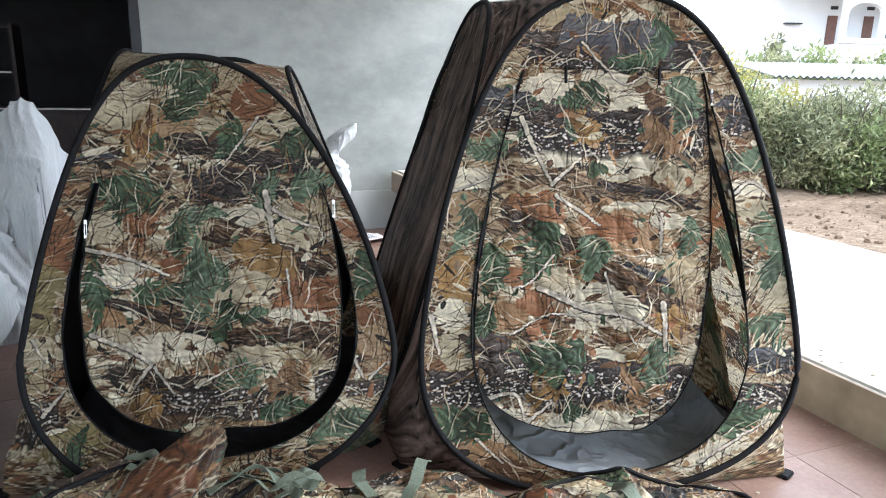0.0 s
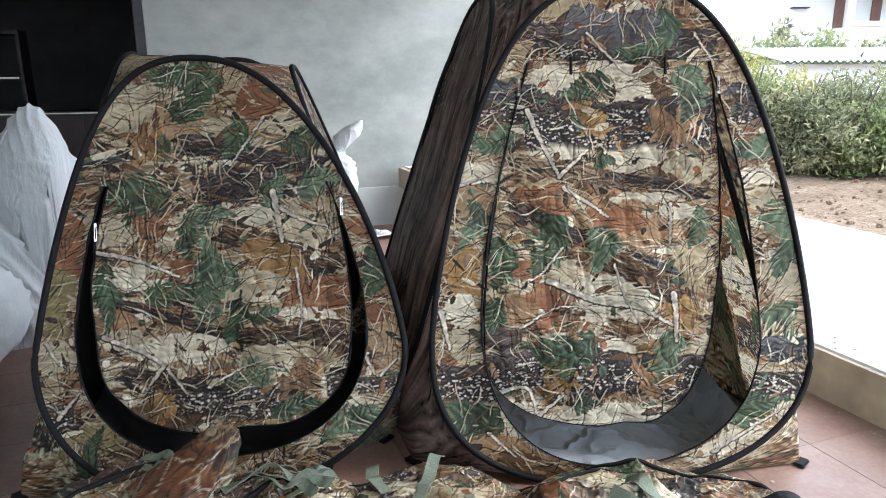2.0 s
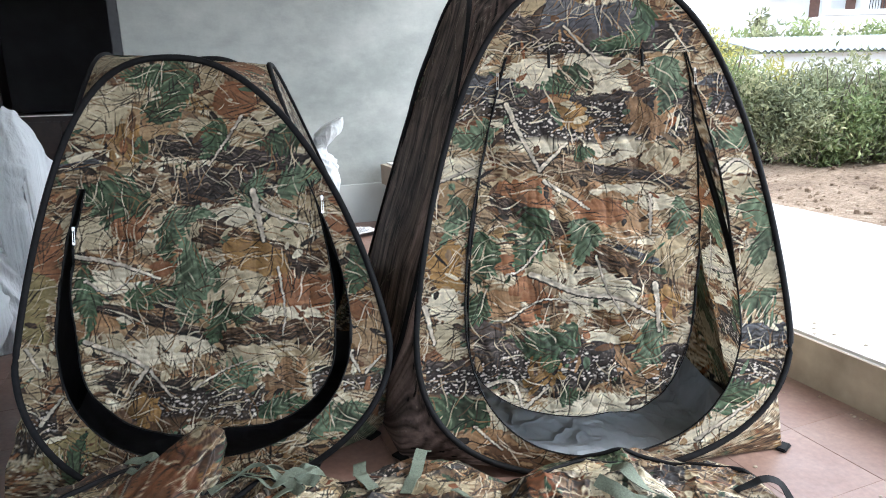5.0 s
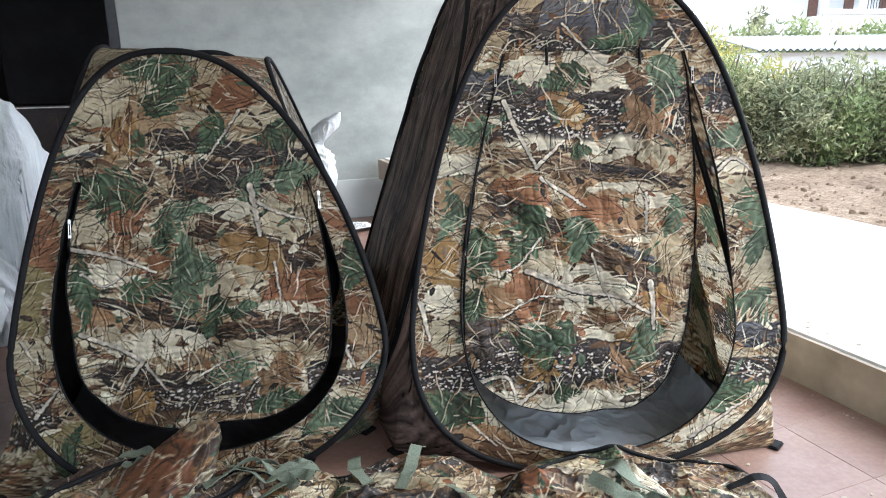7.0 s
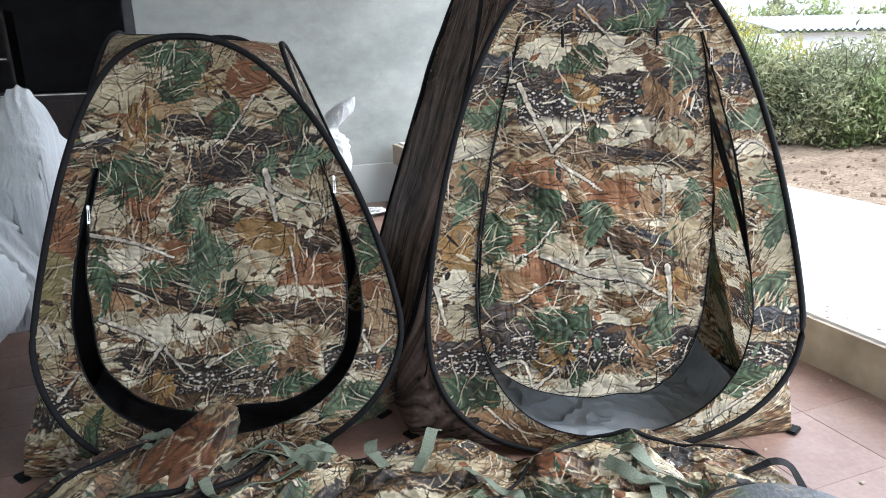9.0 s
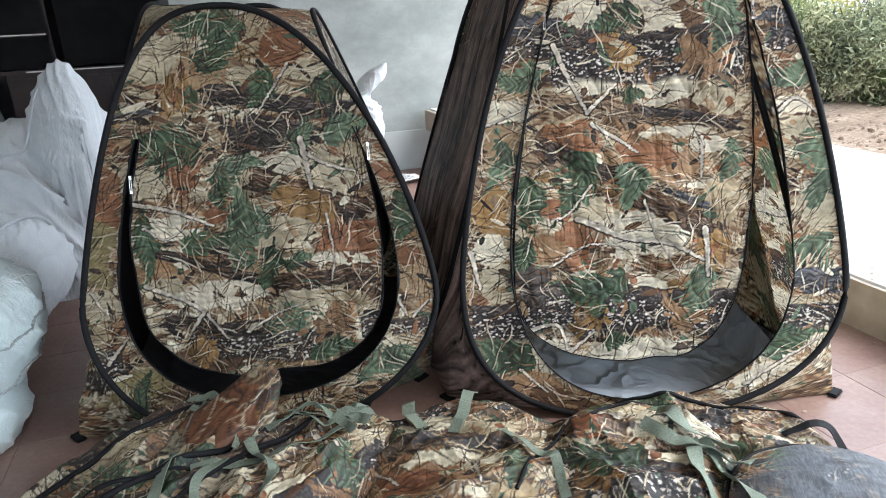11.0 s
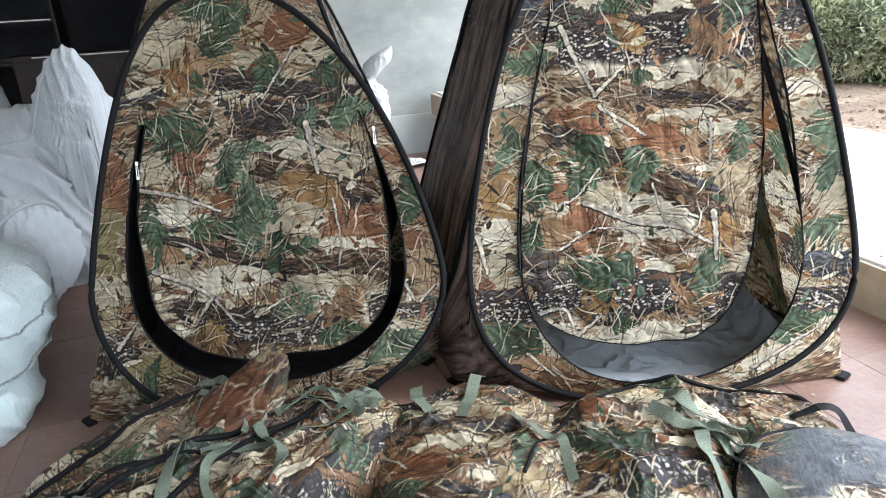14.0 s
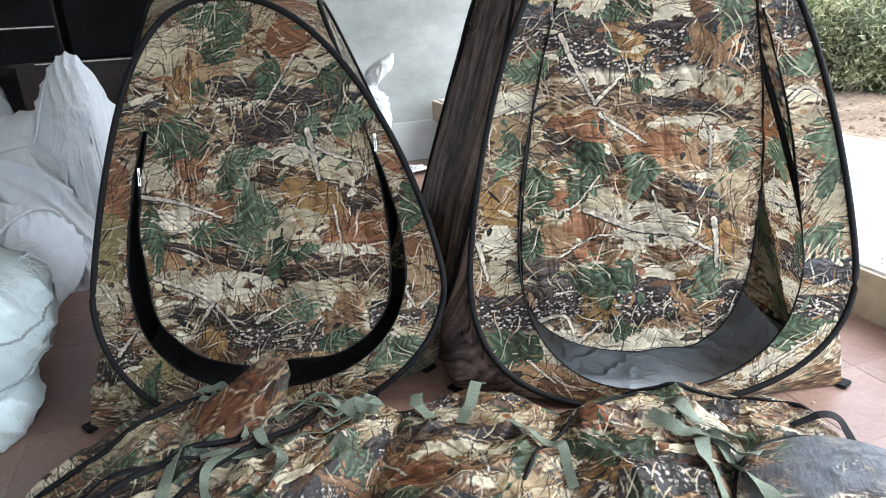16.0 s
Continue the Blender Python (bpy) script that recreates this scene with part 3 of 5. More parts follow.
stick(big_print, 0.0245, (0.219, 0.713), (0.230, 0.529))
stick(big_print, 0.0105, (-0.371, 0.577), (-0.207, 0.661), (-0.032, 0.636))
stick(big_print, 0.0105, (-0.010, 0.824), (0.034, 0.692), (0.121, 0.538))
stick(big_print, 0.0175, (-0.450, 0.326), (-0.344, 0.342), (-0.302, 0.234))
stick(big_print, 0.0158, (-0.302, 0.234), (-0.203, 0.314))
stick(big_print, 0.0210, (-0.678, 0.644), (-0.643, 0.503))
stick(big_print, 0.0123, (-0.642, 1.110), (-0.533, 1.152), (-0.422, 1.199))
stick(big_print, 0.0123, (-0.501, 0.188), (-0.395, 0.100))
stick(big_print, 0.0140, (0.339, 0.119), (0.471, 0.206), (0.603, 0.285))
stick(big_print, 0.0140, (0.475, 1.141), (0.540, 1.184), (0.624, 1.118))
stick(big_print, 0.0105, (-0.114, 1.717), (0.037, 1.563), (0.124, 1.583), (0.231, 1.560))
stick(big_print, 0.0105, (0.297, 1.711), (0.361, 1.602))
stick(big_print, 0.0105, (-0.206, 0.891), (-0.294, 0.783), (-0.360, 0.761))
undergrowth(big_print, 500, 41, 0.6)
small_print = Print(-0.80, 0.80, -0.05, 1.72, 5)
litter(small_print, 380, 22)
scrub(small_print, 800, 34)
undergrowth(small_print, 1500, 3)
blob(small_print, -0.127, 1.382, 0.223, 0.095, 0, TAN)
blob(small_print, -0.336, 1.439, 0.119, 0.084, 30, KHAKI)
blob(small_print, 0.121, 1.462, 0.114, 0.081, -30, RUST)
blob(small_print, 0.232, 1.374, 0.104, 0.047, 10, KHAKI)
blob(small_print, 0.040, 1.517, 0.082, 0.053, 60, BEIGE)
blob(small_print, -0.005, 1.369, 0.092, 0.047, 0, KHAKI)
blob(small_print, -0.361, 1.262, 0.089, 0.025, 10, CREAM)
blob(small_print, -0.401, 0.980, 0.108, 0.082, 0, KHAKI)
blob(small_print, -0.061, 0.988, 0.112, 0.080, 0, KHAKI)
blob(small_print, 0.279, 0.968, 0.125, 0.106, 0, KHAKI)
blob(small_print, 0.105, 1.028, 0.113, 0.046, 10, CREAM)
blob(small_print, -0.257, 1.010, 0.072, 0.104, -10, RUST)
blob(small_print, -0.539, 0.938, 0.054, 0.098, 0, RUST)
blob(small_print, 0.503, 1.008, 0.068, 0.086, 0, RUST)
blob(small_print, 0.398, 1.060, 0.085, 0.043, -20, BEIGE)
blob(small_print, -0.309, 0.815, 0.109, 0.052, 0, CREAM)
blob(small_print, -0.147, 0.853, 0.061, 0.038, 0, RUST)
blob(small_print, 0.105, 0.775, 0.124, 0.053, 0, KHAKI)
blob(small_print, 0.353, 0.731, 0.147, 0.090, 0, RUST)
blob(small_print, -0.316, 0.666, 0.149, 0.050, 5, STRAW)
blob(small_print, -0.158, 0.615, 0.192, 0.042, 0, TAN)
blob(small_print, 0.287, 0.659, 0.126, 0.028, -10, CREAM)
blob(small_print, -0.120, 0.550, 0.172, 0.050, 0, CREAM)
blob(small_print, 0.145, 0.514, 0.145, 0.042, 5, KHAKI)
blob(small_print, -0.374, 0.600, 0.079, 0.029, 0, KHAKI)
blob(small_print, 0.311, 0.487, 0.095, 0.043, 0, BEIGE)
blob(small_print, -0.578, 0.736, 0.065, 0.097, 0, OLIVE)
blob(small_print, -0.601, 0.545, 0.073, 0.056, 0, KHAKI)
blob(small_print, -0.632, 0.447, 0.067, 0.040, 0, BEIGE)
blob(small_print, -0.475, 0.243, 0.102, 0.046, 8, OLIVE)
blob(small_print, 0.570, 0.572, 0.068, 0.089, 0, TAN)
blob(small_print, 0.541, 0.648, 0.064, 0.042, 0, RUST)
blob(small_print, -0.232, 0.310, 0.121, 0.052, 0, BARKBROWN)
log(small_print, -0.170, 1.299, 0.405, 1.209, 0.084, DARK)
log(small_print, -0.510, 1.189, -0.134, 1.161, 0.050, BARKTAN)
log(small_print, -0.489, 1.230, -0.321, 1.255, 0.034, SLATE)
log(small_print, -0.096, 1.115, 0.234, 1.151, 0.122, DARK)
log(small_print, -0.020, 0.986, 0.436, 0.832, 0.092, BARKBROWN)
log(small_print, 0.285, 0.847, 0.434, 0.802, 0.038, BARKDARK)
log(small_print, -0.383, 0.723, 0.024, 0.584, 0.046, BARKDARK)
log(small_print, 0.024, 0.584, 0.438, 0.591, 0.080, BARKBROWN)
log(small_print, -0.374, 0.482, 0.037, 0.393, 0.063, BARKDARK)
log(small_print, -0.682, 0.310, -0.511, 0.279, 0.071, BARKDARK)
pebbles(small_print, -0.290, 0.231, 0.347, 0.050)
pebbles(small_print, 0.360, 0.440, 0.391, 0.038)
pebbles(small_print, 0.477, 0.616, 0.377, 0.029)
pebbles(small_print, -0.682, -0.529, 0.321, 0.042)
blob(small_print, 0.181, 0.873, 0.129, 0.051, -25, OCHRE)
leaf(small_print, -0.251, 1.280, 0.119, 100, OCHRE)
leaf(small_print, 0.282, 0.399, 0.107, 60, STRAW)
leaf(small_print, -0.251, 0.336, 0.070, 30, OCHRE)
scrub(small_print, 420, 32)
frond(small_print, -0.094, 1.487, 0.135, 255, GREEN)
frond(small_print, -0.183, 1.563, 0.074, 200, GREEN)
frond(small_print, 0.044, 1.315, 0.082, 235, GREEN)
frond(small_print, 0.292, 1.294, 0.103, 200, GREEN)
frond(small_print, -0.311, 1.113, 0.135, 172, GREEN)
frond(small_print, 0.191, 1.114, 0.070, 60, GREENF)
frond(small_print, 0.364, 1.147, 0.090, 20, GREENF)
frond(small_print, -0.069, 1.030, 0.078, 10, GREENF)
frond(small_print, -0.113, 0.948, 0.074, 60, GREEN)
frond(small_print, -0.038, 0.792, 0.144, 262, GREENF)
frond(small_print, -0.195, 0.764, 0.094, 20, GREEN)
frond(small_print, -0.401, 0.757, 0.103, 268, GREEN)
frond(small_print, 0.037, 0.641, 0.074, 240, GREEN)
frond(small_print, 0.152, 0.666, 0.053, 30, GREEN)
frond(small_print, 0.097, 0.447, 0.094, 12, GREENF)
frond(small_print, 0.262, 0.315, 0.098, 20, GREEN)
frond(small_print, 0.547, 0.792, 0.094, 250, GREEN)
frond(small_print, 0.483, 0.255, 0.119, 25, GREENF)
frond(small_print, 0.579, 0.192, 0.082, 10, GREEN)
frond(small_print, -0.470, 0.192, 0.078, 80, GREEN)
undergrowth(small_print, 3600, 4, 0.7)
stick(small_print, 0.0245, (0.185, 1.120), (0.203, 1.003), (0.215, 0.935))
stick(small_print, 0.0140, (0.210, 1.056), (0.291, 1.010), (0.379, 0.986))
stick(small_print, 0.0175, (-0.453, 0.914), (-0.307, 0.877), (-0.165, 0.816))
stick(small_print, 0.0175, (-0.428, 0.603), (-0.243, 0.509), (-0.138, 0.383))
stick(small_print, 0.0158, (-0.220, 0.493), (-0.292, 0.402))
stick(small_print, 0.0123, (-0.619, 0.591), (-0.579, 0.514))
stick(small_print, 0.0158, (-0.583, 0.324), (-0.504, 0.415))
stick(small_print, 0.0158, (0.494, 0.523), (0.538, 0.424))
stick(small_print, 0.0123, (0.563, 0.418), (0.621, 0.474))
stick(small_print, 0.0123, (0.160, 1.397), (0.095, 1.303), (0.031, 1.220))
stick(small_print, 0.0105, (0.263, 0.831), (0.277, 0.660), (0.263, 0.575))
stick(small_print, 0.0105, (-0.066, 0.404), (0.040, 0.461), (0.144, 0.497))
stick(small_print, 0.0105, (-0.408, 0.819), (-0.331, 0.774), (-0.228, 0.853))
undergrowth(small_print, 500, 42, 0.6)
big_print.finish()
small_print.finish(0.92)
# the side cloths: brown bark with upright cracks
side_print = Print(-0.8, 0.8, 0.0, 2.0, 9)
U, V = side_print.uu, side_print.vv
bark = 0
for amp, su, sv, k in ((0.40, 13, 3.2, 71), (0.34, 34, 6.5, 72), (0.26, 85, 15, 73)):
    bark = bark + amp * np.abs(side_print.noise(U + 0.035 * np.sin(V * 9 + 3 * side_print.noise(U, V, 5, 5, 74)), V, su, sv, k) - 0.5) * 2
side_print.c = np.array((0.56, 0.405, 0.345)) * np.clip(0.02 + 1.15 * (bark - 0.06) ** 1.15, 0.03, 1.2)[..., None] * (0.55 + 0.9 * side_print.noise(U, V, 5, 2.5, 75))[..., None]
undergrowth(side_print, 260, 8)
for k in range(90):
    u, v = rng.uniform(-0.75, 0.75), rng.uniform(0.05, 1.9)
    a = rng.normal(0, 0.035, 3)
    stick(side_print, rng.uniform(0.003, 0.008), (u, v), (u + a[0], v + 0.06), (u + a[0] + a[1], v + 0.13))


# ---- pop-up tents ----
class Shape:
    """The outline of a sprung hoop panel and of its door, half width by height along the panel."""

    def __init__(self, half, top, wide, lean, door, shift, curve, low):
        self.curve, self.low = curve, low
        self.half, self.top, self.wide, self.lean, self.door, self.shift = half, top, wide, lean, door, shift

    def width(self, v):
        v = np.asarray(v, float)
        q = np.clip((v - self.wide) / (self.top - self.wide), 0, 1)
        up = (1 - q ** self.curve[0]) ** self.curve[1]
        d = np.clip((self.wide - v) / self.wide, 0, 1)
        down = (1 - d ** self.curve[2]) ** (1 / self.curve[2])
        return self.half * np.where(v > self.wide, up, down)

    def middle(self, v):
        v = np.asarray(v, float)
        return self.shift * np.clip((v - self.wide) / (self.top - self.wide), 0, 1) ** 2 + self.low * np.clip((self.wide - v) / self.wide, 0, 1) ** 2

    def heights(self, n):
        t = np.linspace(0, np.pi, n)
        h = (1 - np.cos(t)) / 2
        return self.top * h

    def opening(self, v, inner=0.0):
        """Half width of the door at height v, or nothing above and below it."""
        half, vb, vw, vt, wt = self.door
        half, vb = half - inner, vb + inner
        v = np.asarray(v, float)
        up = half - (half - wt) * np.clip((v - vw) / (vt - vw), 0, 1) ** 1.6
        d = np.clip((vw - v) / (vw - vb), 0, 1)
        down = half * (1 - d ** 2.3) ** (1 / 2.3)
        return np.where((v > vt) | (v < vb), -1.0, np.where(v > vw, up, down))


def wrinkle(u, v, k, size):
    """Slack cloth: broad waves and finer diagonal creases, in metres."""
    z = np.zeros_like(u) + k * 1.7
    a = lumps(np.stack([u * 3.5 + 0.8 * v, v * 2.6, z], -1), 5) - 0.5
    b = folds(np.stack([u * 4.5 + 2.0 * v, v * 5.5 - 1.5 * u, z], -1), 9) - 0.45
    c = folds(np.stack([u * 9.0, v * 3.0 + 2 * u, z], -1), 15) - 0.45
    return size * (1.3 * a + 0.8 * b + 0.35 * c)


class Face:
    """One leaning side: maps (u, v, depth) of the flat panel to the tent's own metres."""

    def __init__(self, foot, along, lean):
        self.o = np.array((*foot, 0.0))
        a = np.array((*along, 0.0))
        self.a = a / np.linalg.norm(a)
        n = np.array((-self.a[1], self.a[0], 0.0))
        self.b = n * math.sin(lean) + np.array((0, 0, math.cos(lean)))
        self.n = np.cross(self.b, self.a)

    def to(self, u, v, d=0.0):
        u, v, d = np.broadcast_arrays(np.asarray(u, float), np.asarray(v, float), np.asarray(d, float))
        return self.o + u[..., None] * self.a + v[..., None] * self.b + d[..., None] * self.n


def panel(name, face, keep, bounds, cell, depth, colours, material, parent, label=""):
    """Cloth on a fine grid, cut to the points for which keep(u, v) holds."""
    u = np.arange(bounds[0], bounds[1], cell)
    v = np.arange(bounds[2], bounds[3], cell)
    uu, vv = np.meshgrid(u, v)
    ok = keep(uu, vv)
    f = quads(len(v), len(u))
    f = f[ok.ravel()[f].all(1)]
    used = np.unique(f)
    index = np.full(uu.size, -1)
    index[used] = np.arange(len(used))
    U, V = uu.ravel()[used], vv.ravel()[used]
    return sheet(name, face.to(U, V, depth(U, V)), index[f], material, parent, label, colours(U, V))


def ribbon(face, u, v, depth, width, material, name, parent, label="", closed=False, up=0.005):
    """A flat tape with some thickness along a line on a panel."""
    p = face.to(np.asarray(u), np.asarray(v), np.asarray(depth) - up)
    vv, ff = tube(p, width / 2, closed, 6, 0.45)
    return sheet(name, vv, ff, material, parent, label)


def tent(name, label, shape, m, feet, print_front, sizes, dark, flap, tilt=0.0, narrow=1.0):
    t = thing(name, label, "tent", m)
    hw, depth, skew = sizes
    faces = [
        Face((0, 0), (1, 0), shape.lean),
        Face((hw - (0.0 if dark else 0.03) - skew * 0.33, depth / 2 + skew * 0.3 + tilt * 3.4), (-skew * 0.66, depth), shape.lean + tilt),
        Face((-skew * 0.75, depth), (-1, 0), shape.lean),
        Face((-hw - skew * 0.5, depth / 2 + tilt * 3.4), (skew, -depth), shape.lean - tilt),
    ]
    v = shape.heights(70)
    # front panel round the door
    front = faces[0]

    def in_hoop(u, w):
        return np.abs(u - shape.middle(w)) < shape.width(w) - 0.002

    def slack(u, w):
        e = np.clip((shape.width(w) - np.abs(u - shape.middle(w))) / 0.12, 0, 1)
        return wrinkle(u, w, 1, 0.022) * e

    front_ob = panel("front_panel", front, lambda u, w: in_hoop(u, w) & (np.abs(u - shape.middle(w) * 0.5) > shape.opening(w)), (-0.76, 0.76, 0.0, shape.top), 0.0026, slack, print_front.at, CLOTH, t)
    # door flap, unzipped, hanging a little inside
    vb, sl, sr, back = flap
    vt = shape.door[3]

    def flap_edges(w):
        q = np.clip((vt - w) / (vt - vb), 0, 1)
        base = shape.opening(np.clip(w, shape.door[2], vt - 1e-4))
        d = np.clip((0.30 - (w - vb)) / 0.30, 0, 1)
        close = (1 - d ** 2.4) ** 0.42
        return -(base - sl * q) * close, (base - sr * q ** (0.75 if dark else 1.3)) * close

    def in_flap(u, w):
        a, b = flap_edges(w)
        wave = vb + 0.012 * np.sin(u * 9 + 1) + 0.02 * np.sin(u * 4)
        return (u > a) & (u < b) & (w > wave) & (w < vt + 0.03)

    def flap_depth(u, w):
        q = np.clip((vt - w) / (vt - vb), 0, 1)
        e = np.clip(q * 4, 0, 1)
        return (slack(u, w) + 0.003) * (1 - e) + back * q ** 1.3 + wrinkle(u, w, 4, 0.045) * e

    flap_ob = panel("door_flap", front, in_flap, (-0.6, 0.6, vb - 0.05, vt + 0.04), 0.0026, flap_depth, print_front.at, CLOTH, t, "camouflage door flap, unzipped and hanging loose")
    w = vb + (vt - vb) * (1 - np.cos(np.linspace(0, np.pi, 60))) / 2
    a, b = flap_edges(w)
    u_line, v_line = np.concatenate([a[::-1], b]), np.concatenate([w[::-1], w])
    wave = vb + 0.012 * np.sin(u_line * 9 + 1) + 0.02 * np.sin(u_line * 4)
    v_line = np.maximum(v_line, wave)
    ribbon(front, u_line, v_line, flap_depth(u_line, v_line), 0.010, BLACK, "flap_zip", flap_ob)
    # zip tape round the door, and the seam above it
    w = shape.door[1] + (shape.door[3] - shape.door[1]) * (1 - np.cos(np.linspace(0, np.pi, 60))) / 2
    o = shape.opening(np.clip(w, shape.door[1] + 1e-4, vt - 1e-4))
    mid = shape.middle(w) * 0.5
    u_line, v_line = np.concatenate([(mid - o)[::-1], mid + o]), np.concatenate([w[::-1], w])
    ribbon(front, u_line, v_line, slack(u_line, v_line), 0.013, BLACK, "door_zip", front_ob)
    u_seam = np.linspace(-shape.door[4] - 0.06, shape.door[4] + 0.06, 40)
    v_seam = np.full(40, vt + 0.012)
    if not dark:
        ribbon(front, u_seam, v_seam, slack(u_seam, v_seam), 0.004, BLACK, "flap_seam", front_ob)
    for side in (-1, 1):
        # slider with its pull, a strip of closed zip above it, and a toggle for tying up the flap
        us, vs = side * (shape.opening(np.array([vt - 0.10]))[0] + 0.004), vt - 0.10
        if dark and side < 0:
            vs -= 0.07
        p = front.to(us, vs, slack(np.array([us]), np.array([vs]))[0] - 0.016)
        bm = bmesh.new()
        box(bm, -0.005, -0.005, 0.020, 0.005, 0.003, 0.036, 0.0015)
        s = part("zip_slider", bm, CHROME, t, "silver metal zip slider")
        s.matrix_local = Matrix.Translation(p) @ pose(0, 0, 0, -16, 0, 0)
        bm = bmesh.new()
        box(bm, -0.0045, -0.004, -0.022, -0.0022, -0.001, 0.020, 0.0008)
        box(bm, 0.0022, -0.004, -0.022, 0.0045, -0.001, 0.020, 0.0008)
        box(bm, -0.0052, -0.004, -0.030, 0.0052, -0.001, -0.020, 0.0008)
        part("pull", bm, CHROME, s)
        if dark:
            continue
        ut = side * shape.door[4] * 0.52
        line = front.to(np.full(6, ut), vt + np.linspace(0.015, -0.05, 6), np.full(6, -0.012))
        vv, ff = tube(line, 0.006, sides=6)
        sheet("toggle", vv, ff, BLACK, t)
    # the other three sides; those to the right and left may be narrower
    def in_side(u, w):
        return np.abs(u / narrow) < shape.width(w) - 0.002

    for k, part_name in ((1, "right_panel"), (2, "back_panel"), (3, "left_panel")):
        if k == 3 and not dark:
            col, off = side_print.at, 0.0
        elif k == 3:
            col, off = side_print.at, 0.3
        else:
            col, off = print_front.at, 0.43 * k
        panel(part_name, faces[k], in_side, (-0.76, 0.76, 0.0, shape.top), (0.0045, 0.005, 0.010)[k % 3], lambda u, w: slack(u + 2, w) * 0.8, lambda u, w: col(u + off, w), CLOTH, t)
    # sprung hoops in black binding
    for k, f in enumerate(faces):
        mid, wide = (0.0 * v, shape.width(v) * narrow) if k else (shape.middle(v), shape.width(v))
        u = np.concatenate([mid + wide, (mid - wide)[::-1][1:-1]])
        w = np.concatenate([v, v[::-1][1:-1]])
        vv, ff = tube(f.to(u, np.maximum(w, 0.012)), 0.0125, True, 8)
        sheet("hoop", vv, ff, BLACK, t, "sprung steel hoop in black binding")
    # cloth between the hoops, pulled down to the feet
    v = shape.heights(230)
    for k in range(4):
        fa, fb = faces[k], faces[(k + 1) % 4]
        pa = fa.to(shape.width(v) * narrow if k else shape.middle(v) + shape.width(v), np.maximum(v, 0.008))
        pb = fb.to(shape.middle(v) - shape.width(v) if k == 3 else -shape.width(v) * narrow, np.maximum(v, 0.008))
        jw = np.searchsorted(v, shape.wide)
        join = (pa[jw] + pb[jw]) / 2
        foot = np.array((*feet[k], 0.006))
        q = np.clip(v / v[jw], 0, 1)[:, None]
        corner = np.where((v <= v[jw])[:, None], foot * (1 - q) + join * q, (pa + pb) / 2)
        n = 60
        s = np.linspace(0, 1, n)[None, :, None]
        low = np.where(s < 0.5, pa[:, None] * (1 - 2 * s) + corner[:, None] * 2 * s, corner[:, None] * (2 - 2 * s) + pb[:, None] * (2 * s - 1))
        bend = np.sin(np.pi * s) * (lumps(low * np.array((7.0, 7.0, 9.0)), 21 + k)[..., None] - 0.5) * 0.05 * np.clip(v, 0, 0.2)[:, None, None] * 5
        pts = (low + bend * np.array((1.0, 1.0, 0.2))).reshape(-1, 3)
        pick = side_print if k >= 2 and not dark else print_front
        run = np.concatenate([np.zeros((len(v), 1)), np.cumsum(np.linalg.norm(np.diff(low, axis=1), axis=2), axis=1)], 1)
        climb = np.concatenate([np.zeros((1, n)), np.cumsum(np.linalg.norm(np.diff(low, axis=0), axis=2), axis=0)], 0)
        sheet("corner_panel", pts, quads(len(v), n), CLOTH, t, "", pick.at(run.ravel() + 0.3 * k - 0.5, climb.ravel()) if k in (1, 2) or (k == 3 and not dark) else pick.at(pts[:, 0] * 0.95, pts[:, 2] + 0.75 * pts[:, 1]))
        tab = bmesh.new()
        box(tab, -0.035, -0.02, 0.0, 0.035, 0.02, 0.014, 0.005)
        g = part("corner_loop", tab, BLACK, t)
        g.matrix_local = Matrix.Translation((foot[0], foot[1], 0.0)) @ pose(0, 0, 0, 0, 0, 45 + 90 * k)
    # top cloth between the hoops' crowns
    crowns = [f.to(shape.middle(shape.top) if k == 0 else 0.0, shape.top) for k, f in enumerate(faces)]
    g = np.linspace(0, 1, 14)
    a, b = np.meshgrid(g, g)
    a, b = a[..., None], b[..., None]
    top = (1 - a) * (1 - b) * crowns[0] + a * (1 - b) * crowns[1] + a * b * crowns[2] + (1 - a) * b * crowns[3]
    top = top - np.array((0, 0, 0.05)) * np.sin(np.pi * a) * np.sin(np.pi * b)
    top = top.reshape(-1, 3)
    sheet("top_panel", top, quads(14, 14), CLOTH, t, "", print_front.at(top[:, 0], top[:, 1] + 0.4))
    # tarp floor with an upstand
    c = np.array([(*p, 0.02) for p in feet])
    c = c * np.array((0.97, 0.97, 1.0)) + np.array((0, 0.02, 0))
    c = c[[3, 0, 1, 2]]
    c[:2] *= np.array((0.74, 0.0, 1.0))
    c[:2, 1] = 0.08
    n = 130
    g = np.linspace(0, 1, n)
    a, b = np.meshgrid(g, g)
    a, b = a[..., None], b[..., None]
    fl = (1 - a) * (1 - b) * c[0] + a * (1 - b) * c[1] + a * b * c[2] + (1 - a) * b * c[3]
    rise = np.clip(1 - np.minimum(np.minimum(a, 1 - a), np.where(b > 0.5, 1 - b, 1.0)) / 0.06, 0, 1)
    ripple = 0.035 * (folds(1.5 * fl * np.array((4.0, 3.0, 1.0)) + fl[..., [1, 0, 2]] * np.array((3.0, 1.0, 0.0)), 31) - 0.4)[..., None]
    fl = fl + np.concatenate([np.zeros_like(rise), np.zeros_like(rise), 0.15 * rise + ripple * (1 - rise)], -1)
    fl[..., 2] = np.maximum(fl[..., 2], 0.012)
    # in the dark tent the floor's colour carries the inner shade
    sheet("tarp_floor", fl.reshape(-1, 3), quads(n, n), INNER_SHADE if dark else GREYTARP, t, "tarp floor, coloured near black as the tent's inner shade" if dark else "silver-grey tarp floor with creases")
